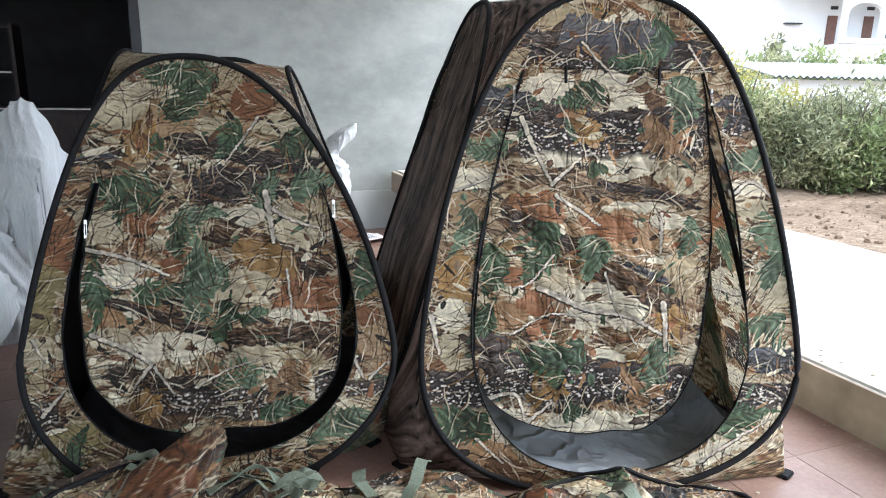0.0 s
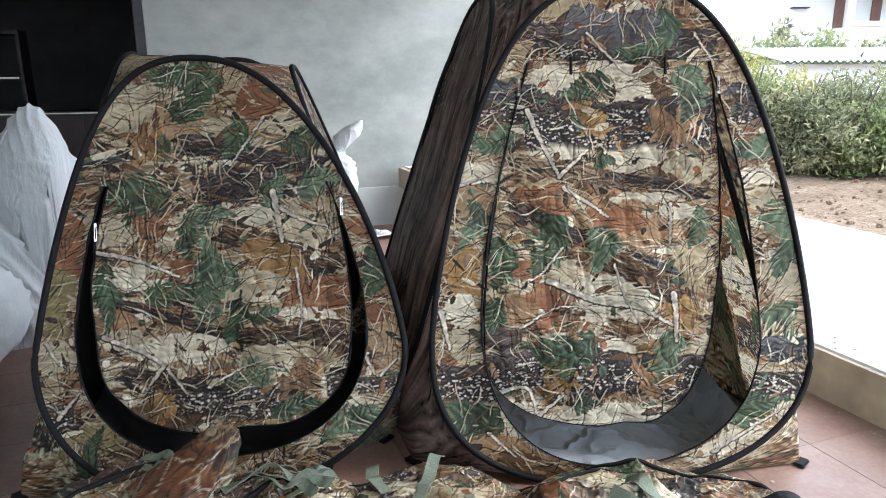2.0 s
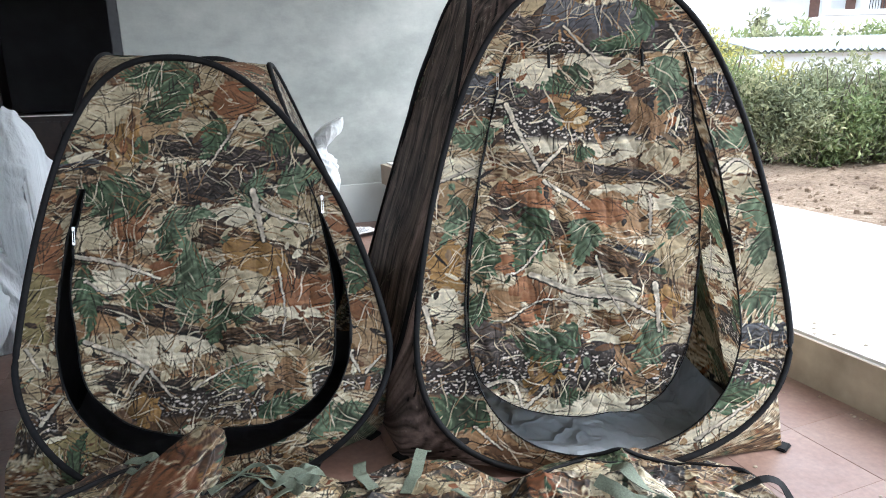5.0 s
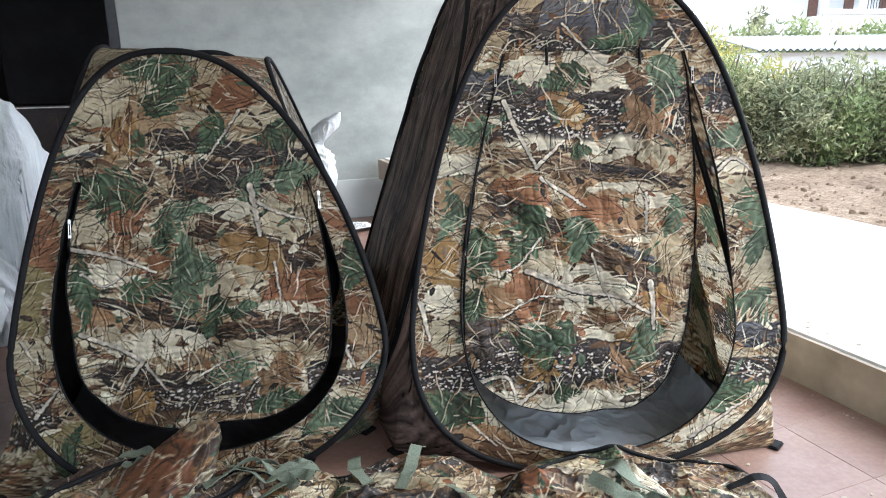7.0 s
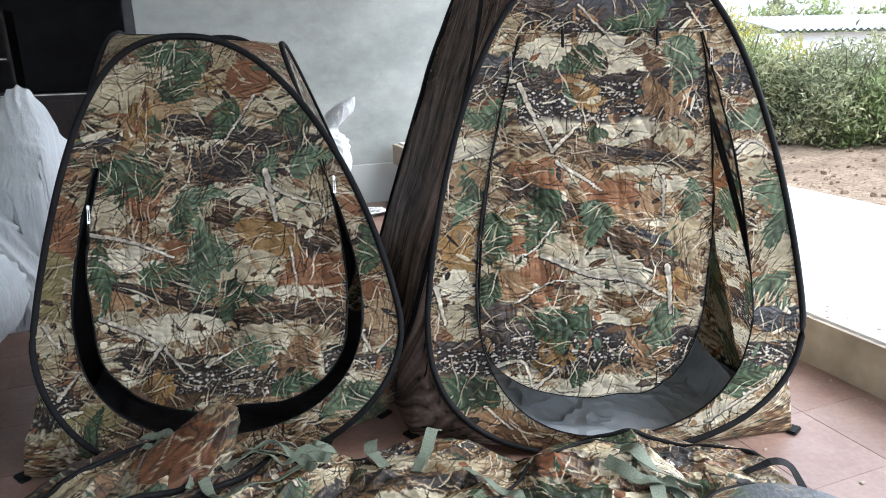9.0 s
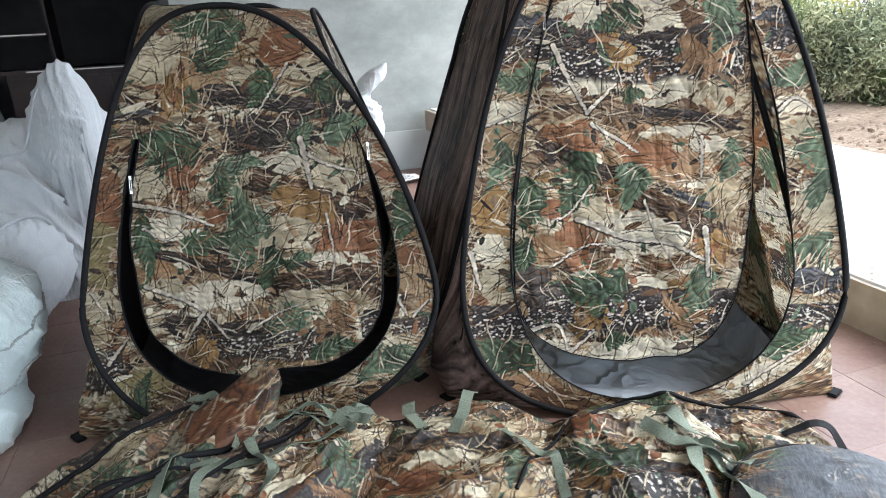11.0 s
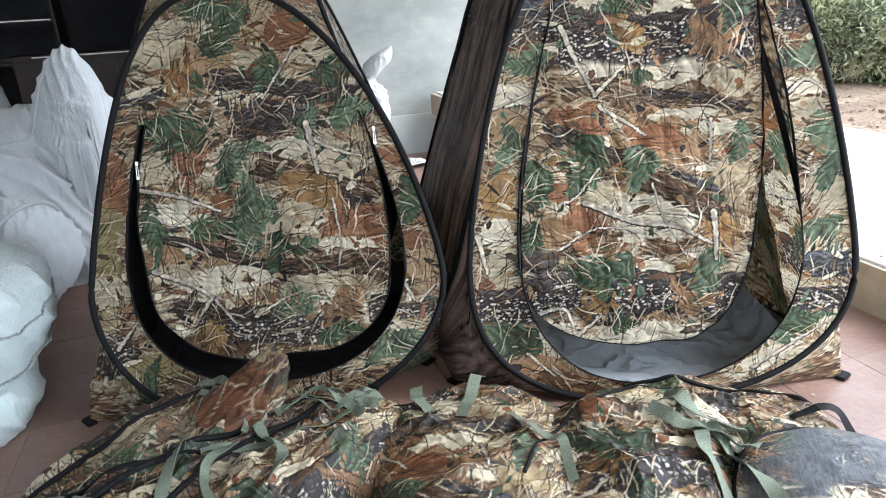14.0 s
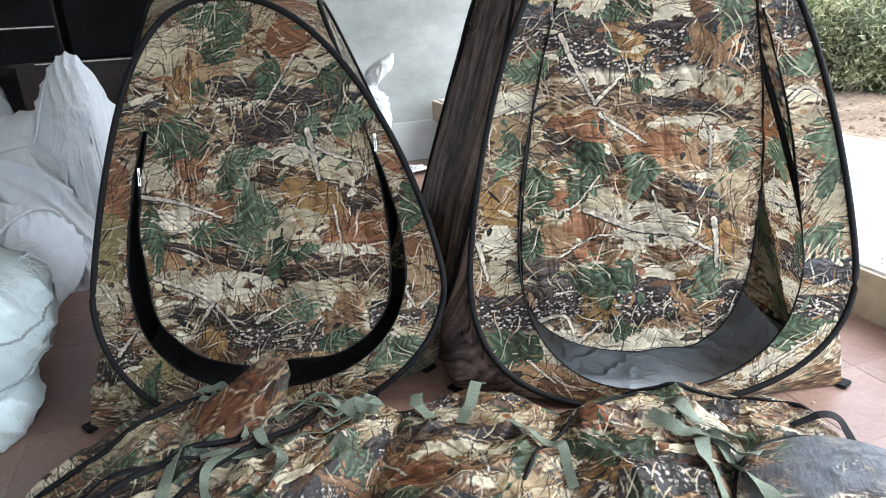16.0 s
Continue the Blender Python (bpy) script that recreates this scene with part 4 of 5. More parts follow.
    if not dark:
        # the slack side cloth, sagging inwards over the tarp's upstand
        n, rows = 150, 110
        line = spline([(0.60, 0.28, 0.0), (0.62, 0.48, 0.0), (0.54, 0.68, 0.0), (0.36, 0.80, 0.0), (0.10, 0.90, 0.0)], n)
        head = faces[1].to(np.linspace(-0.44, 0.34, n), np.full(n, 1.25), np.full(n, 0.03))
        g = np.linspace(0, 1, rows)[:, None, None]
        hang = head * (1 - g) + (line + (0, 0, 0.10)) * g
        sag = np.sin(np.pi * g) * (0.03 + 0.05 * (folds(hang * np.array((5.0, 5.0, 2.0)), 51)[..., None] - 0.4))
        hang = (hang - sag * np.array((0.6, 0.5, 0.0))).reshape(-1, 3)
        sheet("slack_side_cloth", hang, quads(rows, n), CLOTH, t, "camouflage side cloth sagging inwards", print_front.at(hang[:, 1] * 0.7 + 0.30, hang[:, 2] * 0.9 + 0.42))
        g = np.linspace(0, 1, 14)[:, None, None]
        up = line * (0.985, 0.985, 1) * (1 - g) + (line + (0.012, 0.012, 0.135)) * g
        up = up + np.array((0, 0, 0.012)) + np.sin(np.pi * g) * 0.02 * (folds(up * np.array((14.0, 14.0, 2.0)), 53)[..., None] - 0.4) * np.array((-1.0, -1.0, 0.0))
        sheet("tarp_upstand", up.reshape(-1, 3), quads(14, n), GREYTARP, t, "grey tarp edge turned up at the side")
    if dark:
        # added near-black sheets inside the sides, standing in for shade behind the door gaps
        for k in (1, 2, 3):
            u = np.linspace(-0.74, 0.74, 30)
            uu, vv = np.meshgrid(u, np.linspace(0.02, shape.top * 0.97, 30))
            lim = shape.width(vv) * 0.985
            sheet("black_lining", faces[k].to(np.clip(uu, -lim, lim) * narrow, vv, 0.035).reshape(-1, 3), quads(30, 30), INNER_SHADE, t)
    return t


BIG = Shape(0.712, 1.91, 0.52, math.atan(0.3), (0.525, 0.070, 0.62, 1.60, 0.345), 0.02, (1.4, 0.36, 2.3), -0.08)
tent("camouflage_tent", "tall pop-up tent in leaf camouflage print, door unzipped", BIG, pose(0.64, 2.22, 0, 0, 0, 0),
     [(0.735, 0.14), (0.54, 1.62), (-1.1, 1.66), (-0.79, 0.145)], big_print, (0.85, 1.73, 0.36), False, (0.195, 0.02, 0.25, 0.10), 0.0, 0.85)
SMALL = Shape(0.658, 1.623, 0.52, math.atan(0.3), (0.517, 0.155, 0.62, 1.15, 0.40), -0.095, (1.25, 0.42, 2.0), -0.05)
tent("camouflage_tent", "low wide pop-up tent in leaf camouflage print, door half unzipped", SMALL, pose(-0.805, 2.12, 0, 0, 0, 7.5),
     [(0.58, 0.34), (0.74, 1.16), (-0.74, 1.16), (-0.76, 0.10)], small_print, (0.79, 1.24, 0.0), True, (0.232, 0.105, 0.085, 0.05), radians(3.2), 0.72)


# ---- the porch ----
def setting(name, bm, material, label="", m=ROOM):
    ob = part(name, bm, material)
    ob.matrix_world = m
    return tagged(ob, label, kind="structure")


setting("ground", box(bmesh.new(), -300, -300, -0.6, 300, 300, -0.02), SOIL, "flat dry brown soil")
setting("ceiling", box(bmesh.new(), -6.5, -3.2, 3.3, 3.2, 6.6, 3.45), CEIL, "plain whitewashed porch ceiling")
wall = bmesh.new()
box(wall, -0.25, 6.6, 0, 3.5, 6.82, 3.3)
setting("wall_back", wall, WALL, "bare grey cement rendered wall")
wall = bmesh.new()
box(wall, -6.5, 6.6, 2.6, -0.25, 6.82, 3.3)
setting("wall_over_door", wall, WALL, "bare grey cement rendered wall above the opening")
setting("baseboard", box(bmesh.new(), -0.248, 6.575, 0, 2.69, 6.6, 0.40, 0.006), PLINTH, "smooth pale cement plinth")
door = thing("door_1", "dark steel door frame beside an unlit room", "door frame", ROOM, kind="structure")
boxed("door_jamb", FRAME, door, (-0.33, 6.56, 0, -0.252, 6.86, 2.6))
boxed("door_head", FRAME, door, (-6.4, 6.57, 2.52, -0.33, 6.84, 2.598))
# inner room walls, their darkness is shade put into the colour
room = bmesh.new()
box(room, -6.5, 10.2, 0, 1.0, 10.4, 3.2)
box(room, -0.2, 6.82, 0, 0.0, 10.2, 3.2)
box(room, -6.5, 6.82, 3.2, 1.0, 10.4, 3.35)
setting("wall_inner", room, ROOM_SHADE, "inner room walls, the room's shade put into a near-black colour")

# walls out of view, added to cut daylight from behind the camera and left
porch = bmesh.new()
box(porch, -6.7, -3.0, 0, 0.4, -2.8, 1.75)
box(porch, -6.7, -2.8, 0, -6.5, 10.4, 3.3)
setting("wall_porch", porch, WALL, "unseen cement walls added to hold back daylight from behind and left")

yard = bmesh.new()
box(yard, 2.715, -30, -0.4, 5.14, 6.597, 0.24, 0.014)
box(yard, 3.503, 6.599, -0.4, 5.14, 40, 0.24)
setting("pavement", yard, CONCRETE, "sunlit pale concrete path, chipped at its edge")
kerb = bmesh.new()
box(kerb, 2.70, -30, -0.3, 2.714, 6.6, 0.228)
setting("kerb", kerb, KERBFACE, "stained kerb face along the path")
soil = bmesh.new()
bmesh.ops.create_grid(soil, x_segments=60, y_segments=90, size=1.0, matrix=Matrix.Translation((10.22, 8, 0.215)) @ Matrix.Diagonal((5.1, 15, 1, 1)))
for v in soil.verts:
    d = min(1.0, (v.co.x - 5.2) / 1.0)
    v.co.z += max(0, d) * (0.10 * noise.noise(v.co * 0.7) + 0.07 * noise.noise(v.co * 2.3) + 0.04 * d)
setting("soil_bank", soil, SOIL, "dug brown garden soil with clods")

# floor tiles, 40 cm, with recessed joints
floor = setting("floor", box(bmesh.new(), -6.5, -3.2, -0.3, 2.70, 10.2, -0.0022), GROUT, "reddish-brown tiled floor, dusty")
TILE_SIZE = 0.40
tile_bm = box(bmesh.new(), 0.0009, 0.0009, -0.012, TILE_SIZE - 0.0009, TILE_SIZE - 0.0009, 0.0)
top_edges = [e for e in tile_bm.edges if all(v.co.z > -0.001 for v in e.verts)]
bmesh.ops.bevel(tile_bm, geom=top_edges, offset=0.0015, segments=1, affect="EDGES")
tile_mesh = bpy.data.meshes.new("tile")
tile_bm.to_mesh(tile_mesh)
tile_mesh.materials.append(TILE)
rest_v, rest_f = [], []


# ---- woven sacks ----
t_grid = {}


def cloth_folds(p, way, count, seed):
    """Creases of thin woven cloth, about -0.3 to 0.7, running across a direction and dying away in places."""
    p = np.asarray(p, float)
    way = np.asarray(way, float)
    phase = p @ way * count + 2.6 * lumps(p * 2.3, seed) + 0.5 * lumps(p * 7.0, seed + 1)
    ridge = (1 - np.abs(2 * (phase % 1.0) - 1)) ** 2.0 - 0.32
    keep = np.clip(2.6 * lumps(p * 3.1 + 5.0, seed + 2) - 0.75, 0.05, 1)
    return ridge * keep


def sack(name, label, m, profile, axis, material, seed, crease=0.05, group="woven sacks", squash=(1.0, 1.0), lie=0.0, folds_way=(0.3, 0.3, 0.0), count=9.0):
    """A filled sack: rings round a bent axis, pressed flat at the floor and creased all over."""
    t = thing(name, label, "sack", m, group)
    n, k = 150, 260
    s = np.linspace(0, 1, n)
    ax = spline(axis, n)
    r = np.interp(s, *np.array(profile).T)
    r = np.convolve(np.pad(r, 4, "edge"), np.ones(9) / 9, "valid")
    th = np.linspace(0, 2 * np.pi, k, endpoint=False)
    ring = np.stack([np.cos(th) * squash[0], np.sin(th) * squash[1], np.zeros(k)], -1)
    p = ax[:, None] + r[:, None, None] * ring[None]
    d = 0.9 * (lumps(p * 3.2 + seed, seed) - 0.5) + 0.42 * cloth_folds(p, folds_way, count, seed + 1) + 0.30 * cloth_folds(p, np.roll(folds_way, 1), count * 1.7, seed + 5) + 0.30 * (folds(p * 6.0, seed + 9) - 0.4)
    p = p + (crease * d * np.clip(r / 0.2, 0.10, 1)[:, None])[..., None] * ring[None]
    p = p.reshape(-1, 3)
    if lie:
        p = p @ np.array(Matrix.Rotation(lie, 3, "Y")).T
        p[:, 2] -= p[:, 2].min()
    p[:, 2] = np.maximum(p[:, 2], 0.004 + 0.006 * lumps(p * 9, seed))
    f = quads(n, k, True).tolist()
    f.append(list(range(k))[::-1])
    f.append([(n - 1) * k + i for i in range(k)])
    sheet("sack_body", p, f, material, t)
    t_grid[t.name] = p.reshape(n, k, 3)
    return t


def soft_max(a, b, k=0.06):
    return 0.5 * (a + b + np.sqrt((a - b) ** 2 + k * k))


def peaked_sack(label, m):
    """A big sack slumped over, one corner of its mouth drawn up into a limp horn."""
    t = thing("sack", label, "sack", m, "woven sacks")
    x = np.arange(-0.85, 0.80, 0.0065)
    y = np.arange(-0.62, 0.62, 0.0065)
    xx, yy = np.meshgrid(x, y)
    q = np.stack([xx, yy, 0 * xx], -1)
    yb = yy / 0.55
    body = 0.92 * np.clip(1 - np.abs((xx + 0.05) / 0.74) ** 3.0 - np.abs(yb) ** 3.0, 0, 1) ** 0.45
    hump = 1.14 * np.clip(1 - np.abs((xx + 0.48) / 0.42) ** 2.6 - np.abs((yy - 0.05) / 0.50) ** 2.2, 0, 1) ** 0.42
    bridge = 1.05 * np.clip(1 - np.abs((xx + 0.05) / 0.55) ** 4 - np.abs((yy - 0.05) / 0.40) ** 2.0, 0, 1) ** 0.40
    lean = xx - 0.50 + 0.05 * np.sin(yy * 7)
    far = np.hypot(np.where(lean < 0, lean / 0.34, lean / 0.26), yy / 0.28)
    horn = 0.72 + 0.67 * np.clip(1 - far ** 1.7, 0, 1) ** 0.62
    z = soft_max(soft_max(soft_max(body, hump), bridge), np.where(far < 1, horn, 0.0), 0.05) - 0.05
    solid = np.maximum(np.maximum(body, hump), bridge) > 0.02
    z = np.where(solid, np.maximum(z, 0.004), 0.004)
    P = np.stack([xx, yy, z], -1)
    gy, gx = np.gradient(z, 0.0065)
    nrm = np.stack([-gx, -gy, np.ones_like(z)], -1)
    nrm /= np.linalg.norm(nrm, axis=-1, keepdims=True)
    flat = P.copy()
    swirl = 0.070 * cloth_folds(flat * (1, 0.6, 1), (0.60, 0.15, 0.95), 4.6, 61) + 0.024 * cloth_folds(flat, (0.8, 0.2, 0.75), 11.0, 65) + 0.016 * cloth_folds(flat, (0.5, 0.2, 0.9), 24.0, 68) + 0.03 * (lumps(flat * 4.5, 67) - 0.5)
    upright = 0.015 * cloth_folds(flat, (1.0, 0.5, 0.12), 14.0, 71)
    w = np.clip((z - 1.02) / 0.12, 0, 1)
    P = P + nrm * (swirl * (1 - w) + upright * w)[..., None] * np.clip(z / 0.1, 0, 1)[..., None]
    P[..., 2] = np.maximum(P[..., 2], 0.003)
    f = quads(len(y), len(x))
    f = f[solid.ravel()[f].any(1)]
    used = np.unique(f)
    index = np.full(xx.size, -1)
    index[used] = np.arange(len(used))
    sheet("sack_body", P.reshape(-1, 3)[used], index[f], SACKWHITE, t)
    # the folded hem of the mouth, from the horn down over the front
    u = np.linspace(0, 1, 90)
    hx, hy = 0.42 - 0.62 * u, -0.10 - 0.30 * u ** 0.8
    hz = P[np.searchsorted(y, hy), np.searchsorted(x, hx), 2]
    hz = np.convolve(np.pad(hz, 4, "edge"), np.ones(9) / 9, "valid")
    vv, ff = tube(np.stack([hx, hy - 0.004, hz + 0.003], -1), 0.007, sides=6, flat=0.6)
    sheet("hem", vv, ff, SACKWHITE, t, "folded hem of the sack's mouth")
    return t


def cord(parent, pts, r, material, name, label="", n=60):
    vv, ff = tube(spline(pts, n), r, sides=7)
    return sheet(name, vv, ff, material, parent, label)


CORD = plain("white_cord", (0.62, 0.64, 0.64), 0.7, 0.1, 80.0)
s = peaked_sack("tall white woven sack drawn up to a limp peak", pose(-2.95, 3.95, 0))
s = sack("sack", "white woven sack lying on its side, banded with tape", pose(-2.98, 3.30, 0), [(0, 0.05), (0.08, 0.24), (0.25, 0.31), (0.6, 0.32), (0.85, 0.28), (0.93, 0.25), (0.975, 0.18), (1, 0.05)],
         [(0, 0, 0), (0, 0, 0.5), (0, 0, 1.0), (0.0, 0, 1.34)], SACKWHITE, 13, 0.06, squash=(0.95, 1.0), lie=radians(90), folds_way=(0.75, 0.65, 0.35), count=13.0)
s.matrix_world = pose(-3.55, 3.30, 0, 0, 0, -8)
for x in (0.62, 1.10):
    a = np.linspace(0, 2 * np.pi, 40)
    cord(s, np.stack([x + 0.13 * np.sin(a), 0.325 * np.cos(a), np.maximum(0.30 + 0.31 * np.sin(a), 0.006)], -1), 0.011, CORD, "tape", "flat white packing tape")
s = sack("sack", "pale green woven sack, its stitched mouth frayed", pose(-2.225, 2.04, 0, 0, 0, 10), [(0, 0.42), (0.1, 0.46), (0.22, 0.46), (0.28, 0.42), (0.34, 0.50), (0.55, 0.57), (0.78, 0.57), (0.90, 0.46), (1, 0.05)],
         [(0, 0, 0), (0, 0, 0.25), (0.02, 0, 0.5), (0, 0, 0.74)], SACKGREEN, 23, 0.050, squash=(1.0, 0.92), folds_way=(0.5, 0.4, 0.7), count=11.0)
STITCH = plain("grey_stitching", (0.3, 0.33, 0.33), 0.8, 0.3, 300.0)
body = t_grid[s.name]


def on_sack(height, a):
    """A point of the sack's skin at a share of its height and an angle, a little proud."""
    q = body[int(np.clip(height, 0, 1) * 149), int(a / (2 * math.pi) * 260) % 260]
    return q + np.array((math.cos(a), math.sin(a), 0.0)) * 0.006


for k, h in enumerate((0.80, 0.55)):
    a = np.linspace(-2.2, 1.2, 120)
    seam = np.array([on_sack(h - 0.16 * math.cos(q * 1.1) * (k < 2) + 0.02 * math.sin(q * 5), q) for q in a])
    vv, ff = tube(seam, 0.0032 + 0.003 * (np.arange(120) % 2), sides=5)
    sheet("stitched_seam", vv, ff, STITCH, s, "grey chain-stitched seam")
rr = np.random.default_rng(4)
fv, ff2 = [], []
for k in range(70):
    a = rr.uniform(-1.3, 1.2)
    b = on_sack(0.86 + rr.normal(0, 0.012), a)
    d = np.array((math.cos(a), math.sin(a), 0.0)) * rr.uniform(0.01, 0.05) + rr.normal(0, 0.018, 3)
    v1, f1 = tube(np.array([b, b + d * 0.5 + (0, 0, 0.008), b + d - (0, 0, 0.012)]), 0.0014, sides=4)
    ff2.append(f1 + sum(map(len, fv)))
    fv.append(v1)
tagged(sheet("frayed_threads", np.vstack(fv), np.vstack(ff2), CORD, s, "loose frayed threads"), kind="stuff")
s = sack("sack", "white woven sack with a twisted, knotted neck", pose(-1.08, 4.8, 0), [(0, 0.33), (0.2, 0.40), (0.34, 0.35), (0.44, 0.25), (0.53, 0.13), (0.60, 0.045), (0.68, 0.06), (0.78, 0.08), (0.88, 0.06), (0.96, 0.03), (1, 0.008)],
         [(0, 0, 0), (0, 0, 0.5), (0.10, 0, 0.80), (0.26, 0, 0.97), (0.34, 0, 1.09), (0.44, 0, 1.19)], SACKWHITE, 33, 0.07, folds_way=(0.8, 0.5, 0.1), count=14.0)
cord(s, [(0.27 + 0.055 * math.cos(a), 0.055 * math.sin(a), 0.99 + 0.02 * math.cos(a)) for a in np.linspace(0, 6.28, 12)], 0.012, CORD, "neck_tie", "white cord round the neck")
s = sack("sack", "small grey sack in the shade of the opening", pose(-5.35, 6.8, 0), [(0, 0.3), (0.3, 0.36), (0.6, 0.28), (0.8, 0.08), (0.9, 0.13), (1, 0.02)],
     [(0, 0, 0), (0, 0, 0.6), (0, 0, 1.0), (0.05, 0, 1.25)], SACKWHITE, 43, 0.05)
cord(s, [(0.02 + 0.095 * math.cos(a), 0.095 * math.sin(a), 0.98) for a in np.linspace(0, 6.28, 12)], 0.012, CORD, "neck_tie", "cord round the neck")

# ---- packed camouflage bags on the floor ----
BAGS = []


def bag(label, x, y, half_x, half_y, turn, high, pr, off, seed, mat=None, power=2.4, crease=0.07, base=0.0):
    t = thing("camouflage_bag", label, "bag", pose(x, y, 0, 0, 0, turn), "packed camouflage bags")
    step = 0.0023
    a = np.arange(-half_x * 1.12, half_x * 1.12, step)
    b = np.arange(-half_y * 1.12, half_y * 1.12, step)
    aa, bb = np.meshgrid(a, b)
    rim = 1 + 0.14 * (lumps(np.stack([aa * 5, bb * 5, 0 * aa + seed], -1), seed) - 0.5)
    d = (np.abs(aa / half_x) ** power + np.abs(bb / half_y) ** power) / rim
    dome = np.clip(1 - d, 0, 1) ** 0.42
    q = np.stack([aa * 2.0 + bb * 1.0, bb * 4.4 - aa, 0 * aa + seed * 1.3], -1)
    z = high * dome + dome * crease * ((folds(q, seed) - 0.42) + 0.30 * (folds(q * 2.3, seed + 5) - 0.42) + 0.16 * (folds(q * 5.1, seed + 6) - 0.42))
    z = np.maximum(z, 0.003)
    ok = d < 1.0
    f = quads(len(b), len(a))
    f = f[ok.ravel()[f].all(1)]
    used = np.unique(f)
    index = np.full(aa.size, -1)
    index[used] = np.arange(len(used))
    P = np.stack([aa.ravel()[used], bb.ravel()[used], z.ravel()[used]], -1)
    bulk = high * np.clip(1 - np.abs(aa / half_x) ** power - np.abs(bb / half_y) ** power, 0, 1) ** 0.42
    run_v = np.cumsum(np.hypot(step, np.diff(bulk, axis=0, prepend=bulk[:1])), axis=0)
    run_u = np.cumsum(np.hypot(step, np.diff(bulk, axis=1, prepend=bulk[:, :1])), axis=1)
    col = pr.at(run_u.ravel()[used] - half_x + off[0], run_v.ravel()[used] - half_y + off[1])
    sheet("bag_body", P, index[f], mat or BAGCLOTH, t, "", col)
    BAGS.append((x, y, radians(turn), a, b, np.where(ok, z, 0.0)))
    return t


def rest_height(x, y):
    """The height of the pile of bags at a place."""
    best = 0.0
    for bx, by, tr, a, b, z in BAGS:
        u = (x - bx) * math.cos(tr) + (y - by) * math.sin(tr)
        v = -(x - bx) * math.sin(tr) + (y - by) * math.cos(tr)
        i, j = np.searchsorted(b, v), np.searchsorted(a, u)
        if 0 < i < len(b) and 0 < j < len(a):
            best = max(best, z[i, j])
    return best


def strap(name, label, category, pts, width, material, lift=0.006, twist=0.5, owner=None):
    """A band of webbing laid over the bags; each point is x, y and a height above what it lies on."""
    n = 26 * len(pts)
    p = spline([(x, y, 0) for x, y, h in pts], n)
    h = np.interp(np.linspace(0, 1, n), np.linspace(0, 1, len(pts)), [h for x, y, h in pts])
    z = np.array([rest_height(a, b) for a, b, c in p])
    z = np.convolve(np.pad(z, 5, "edge"), np.ones(11) / 11, "valid")
    p[:, 2] = z + 0.65 * h + lift
    d = np.gradient(p, axis=0)
    d /= np.linalg.norm(d, axis=1)[:, None] + 1e-9
    side = np.cross(d, (0, 0, 1.0))
    side /= np.linalg.norm(side, axis=1)[:, None] + 1e-9
    up = np.cross(side, d)
    roll = twist * np.sin(np.linspace(0, 5, n) + pts[0][0] * 9)[:, None]
    s1 = (side * np.cos(roll) + up * np.sin(roll)) * width / 2
    u1 = (up * np.cos(roll) - side * np.sin(roll)) * 0.0012
    rows = np.stack([p - s1 - u1, p + s1 - u1, p + s1 + u1, p - s1 + u1], 1)
    rows[..., 2] = np.maximum(rows[..., 2], 0.003)
    ob = sheet(name, rows.reshape(-1, 3), np.vstack([quads(n, 4, True), [[0, 1, 2, 3]], [[(n - 1) * 4 + i for i in (3, 2, 1, 0)]]]), material, None, label, smooth=False)
    ob.parent = owner
    ob.matrix_parent_inverse = owner.matrix_world.inverted()
    return ob


def zip_line(parent, pts, r=0.007, label="black zip"):
    """A black zip along a bag, in the bag's own metres."""
    m = parent.matrix_world
    p = spline([(x, y, 0) for x, y in pts], 70)
    w = np.array([m @ Vector((a, b, 0)) for a, b, c in p])
    z = np.array([rest_height(a, b) for a, b, c in w])
    p[:, 2] = np.convolve(np.pad(z, 3, "edge"), np.ones(7) / 7, "valid") + 0.003
    vv, ff = tube(p, min(r, 0.0045 + 0.4 * r), sides=6)
    sheet("zip", vv, ff, BLACK, parent, label)


def mesh_cloth():
    k = Nodes("grey_blue_netting", rough=0.7, spec=0.3)
    a = k.t.nodes.new("ShaderNodeVertexColor")
    a.layer_name = "print"
    net = k.ramp(k.noise((150.0, 26.0, 60.0), 3.0, 0.7), (0.3, (0.055, 0.062, 0.072)), (0.7, (0.16, 0.172, 0.19)))
    k.colour(k.mix(a.outputs["Color"], net, k.ramp(k.noise(3.4, 3.0), (0.40, (0.15, 0.15, 0.15)), (0.50, (0.96, 0.96, 0.96)))))
    k.bump(k.noise((30.0, 80.0, 30.0), 4.0), 0.5, 0.006)
    return k.m


NETTING = mesh_cloth()
b1 = bag("flat camouflage carry bag with a black zip along it", -1.10, 1.86, 0.50, 0.16, 40, 0.20, small_print, (0.15, 0.40), 3, crease=0.10)
b2 = bag("camouflage carry bag lying on its side, zipped", -0.86, 1.66, 0.54, 0.17, 42, 0.25, small_print, (-0.05, 0.44), 7, crease=0.10)
b3 = bag("crumpled camouflage carry bag with loose webbing", -0.58, 1.68, 0.48, 0.19, 48, 0.22, big_print, (-0.05, 0.42), 11, crease=0.10)
b4 = bag("camouflage carry bag slumped on the floor tiles", -1.15, 1.45, 0.40, 0.19, 25, 0.15, small_print, (0.0, 1.20), 15, crease=0.10)
b5 = bag("plump camouflage bag packed with a folded tent", -0.02, 1.70, 0.36, 0.42, 8, 0.24, big_print, (0.05, 0.9), 19, crease=0.10)
b6 = bag("round camouflage bag with dark green straps", 0.44, 1.68, 0.34, 0.40, -15, 0.26, big_print, (-0.3, 0.35), 23, crease=0.10)
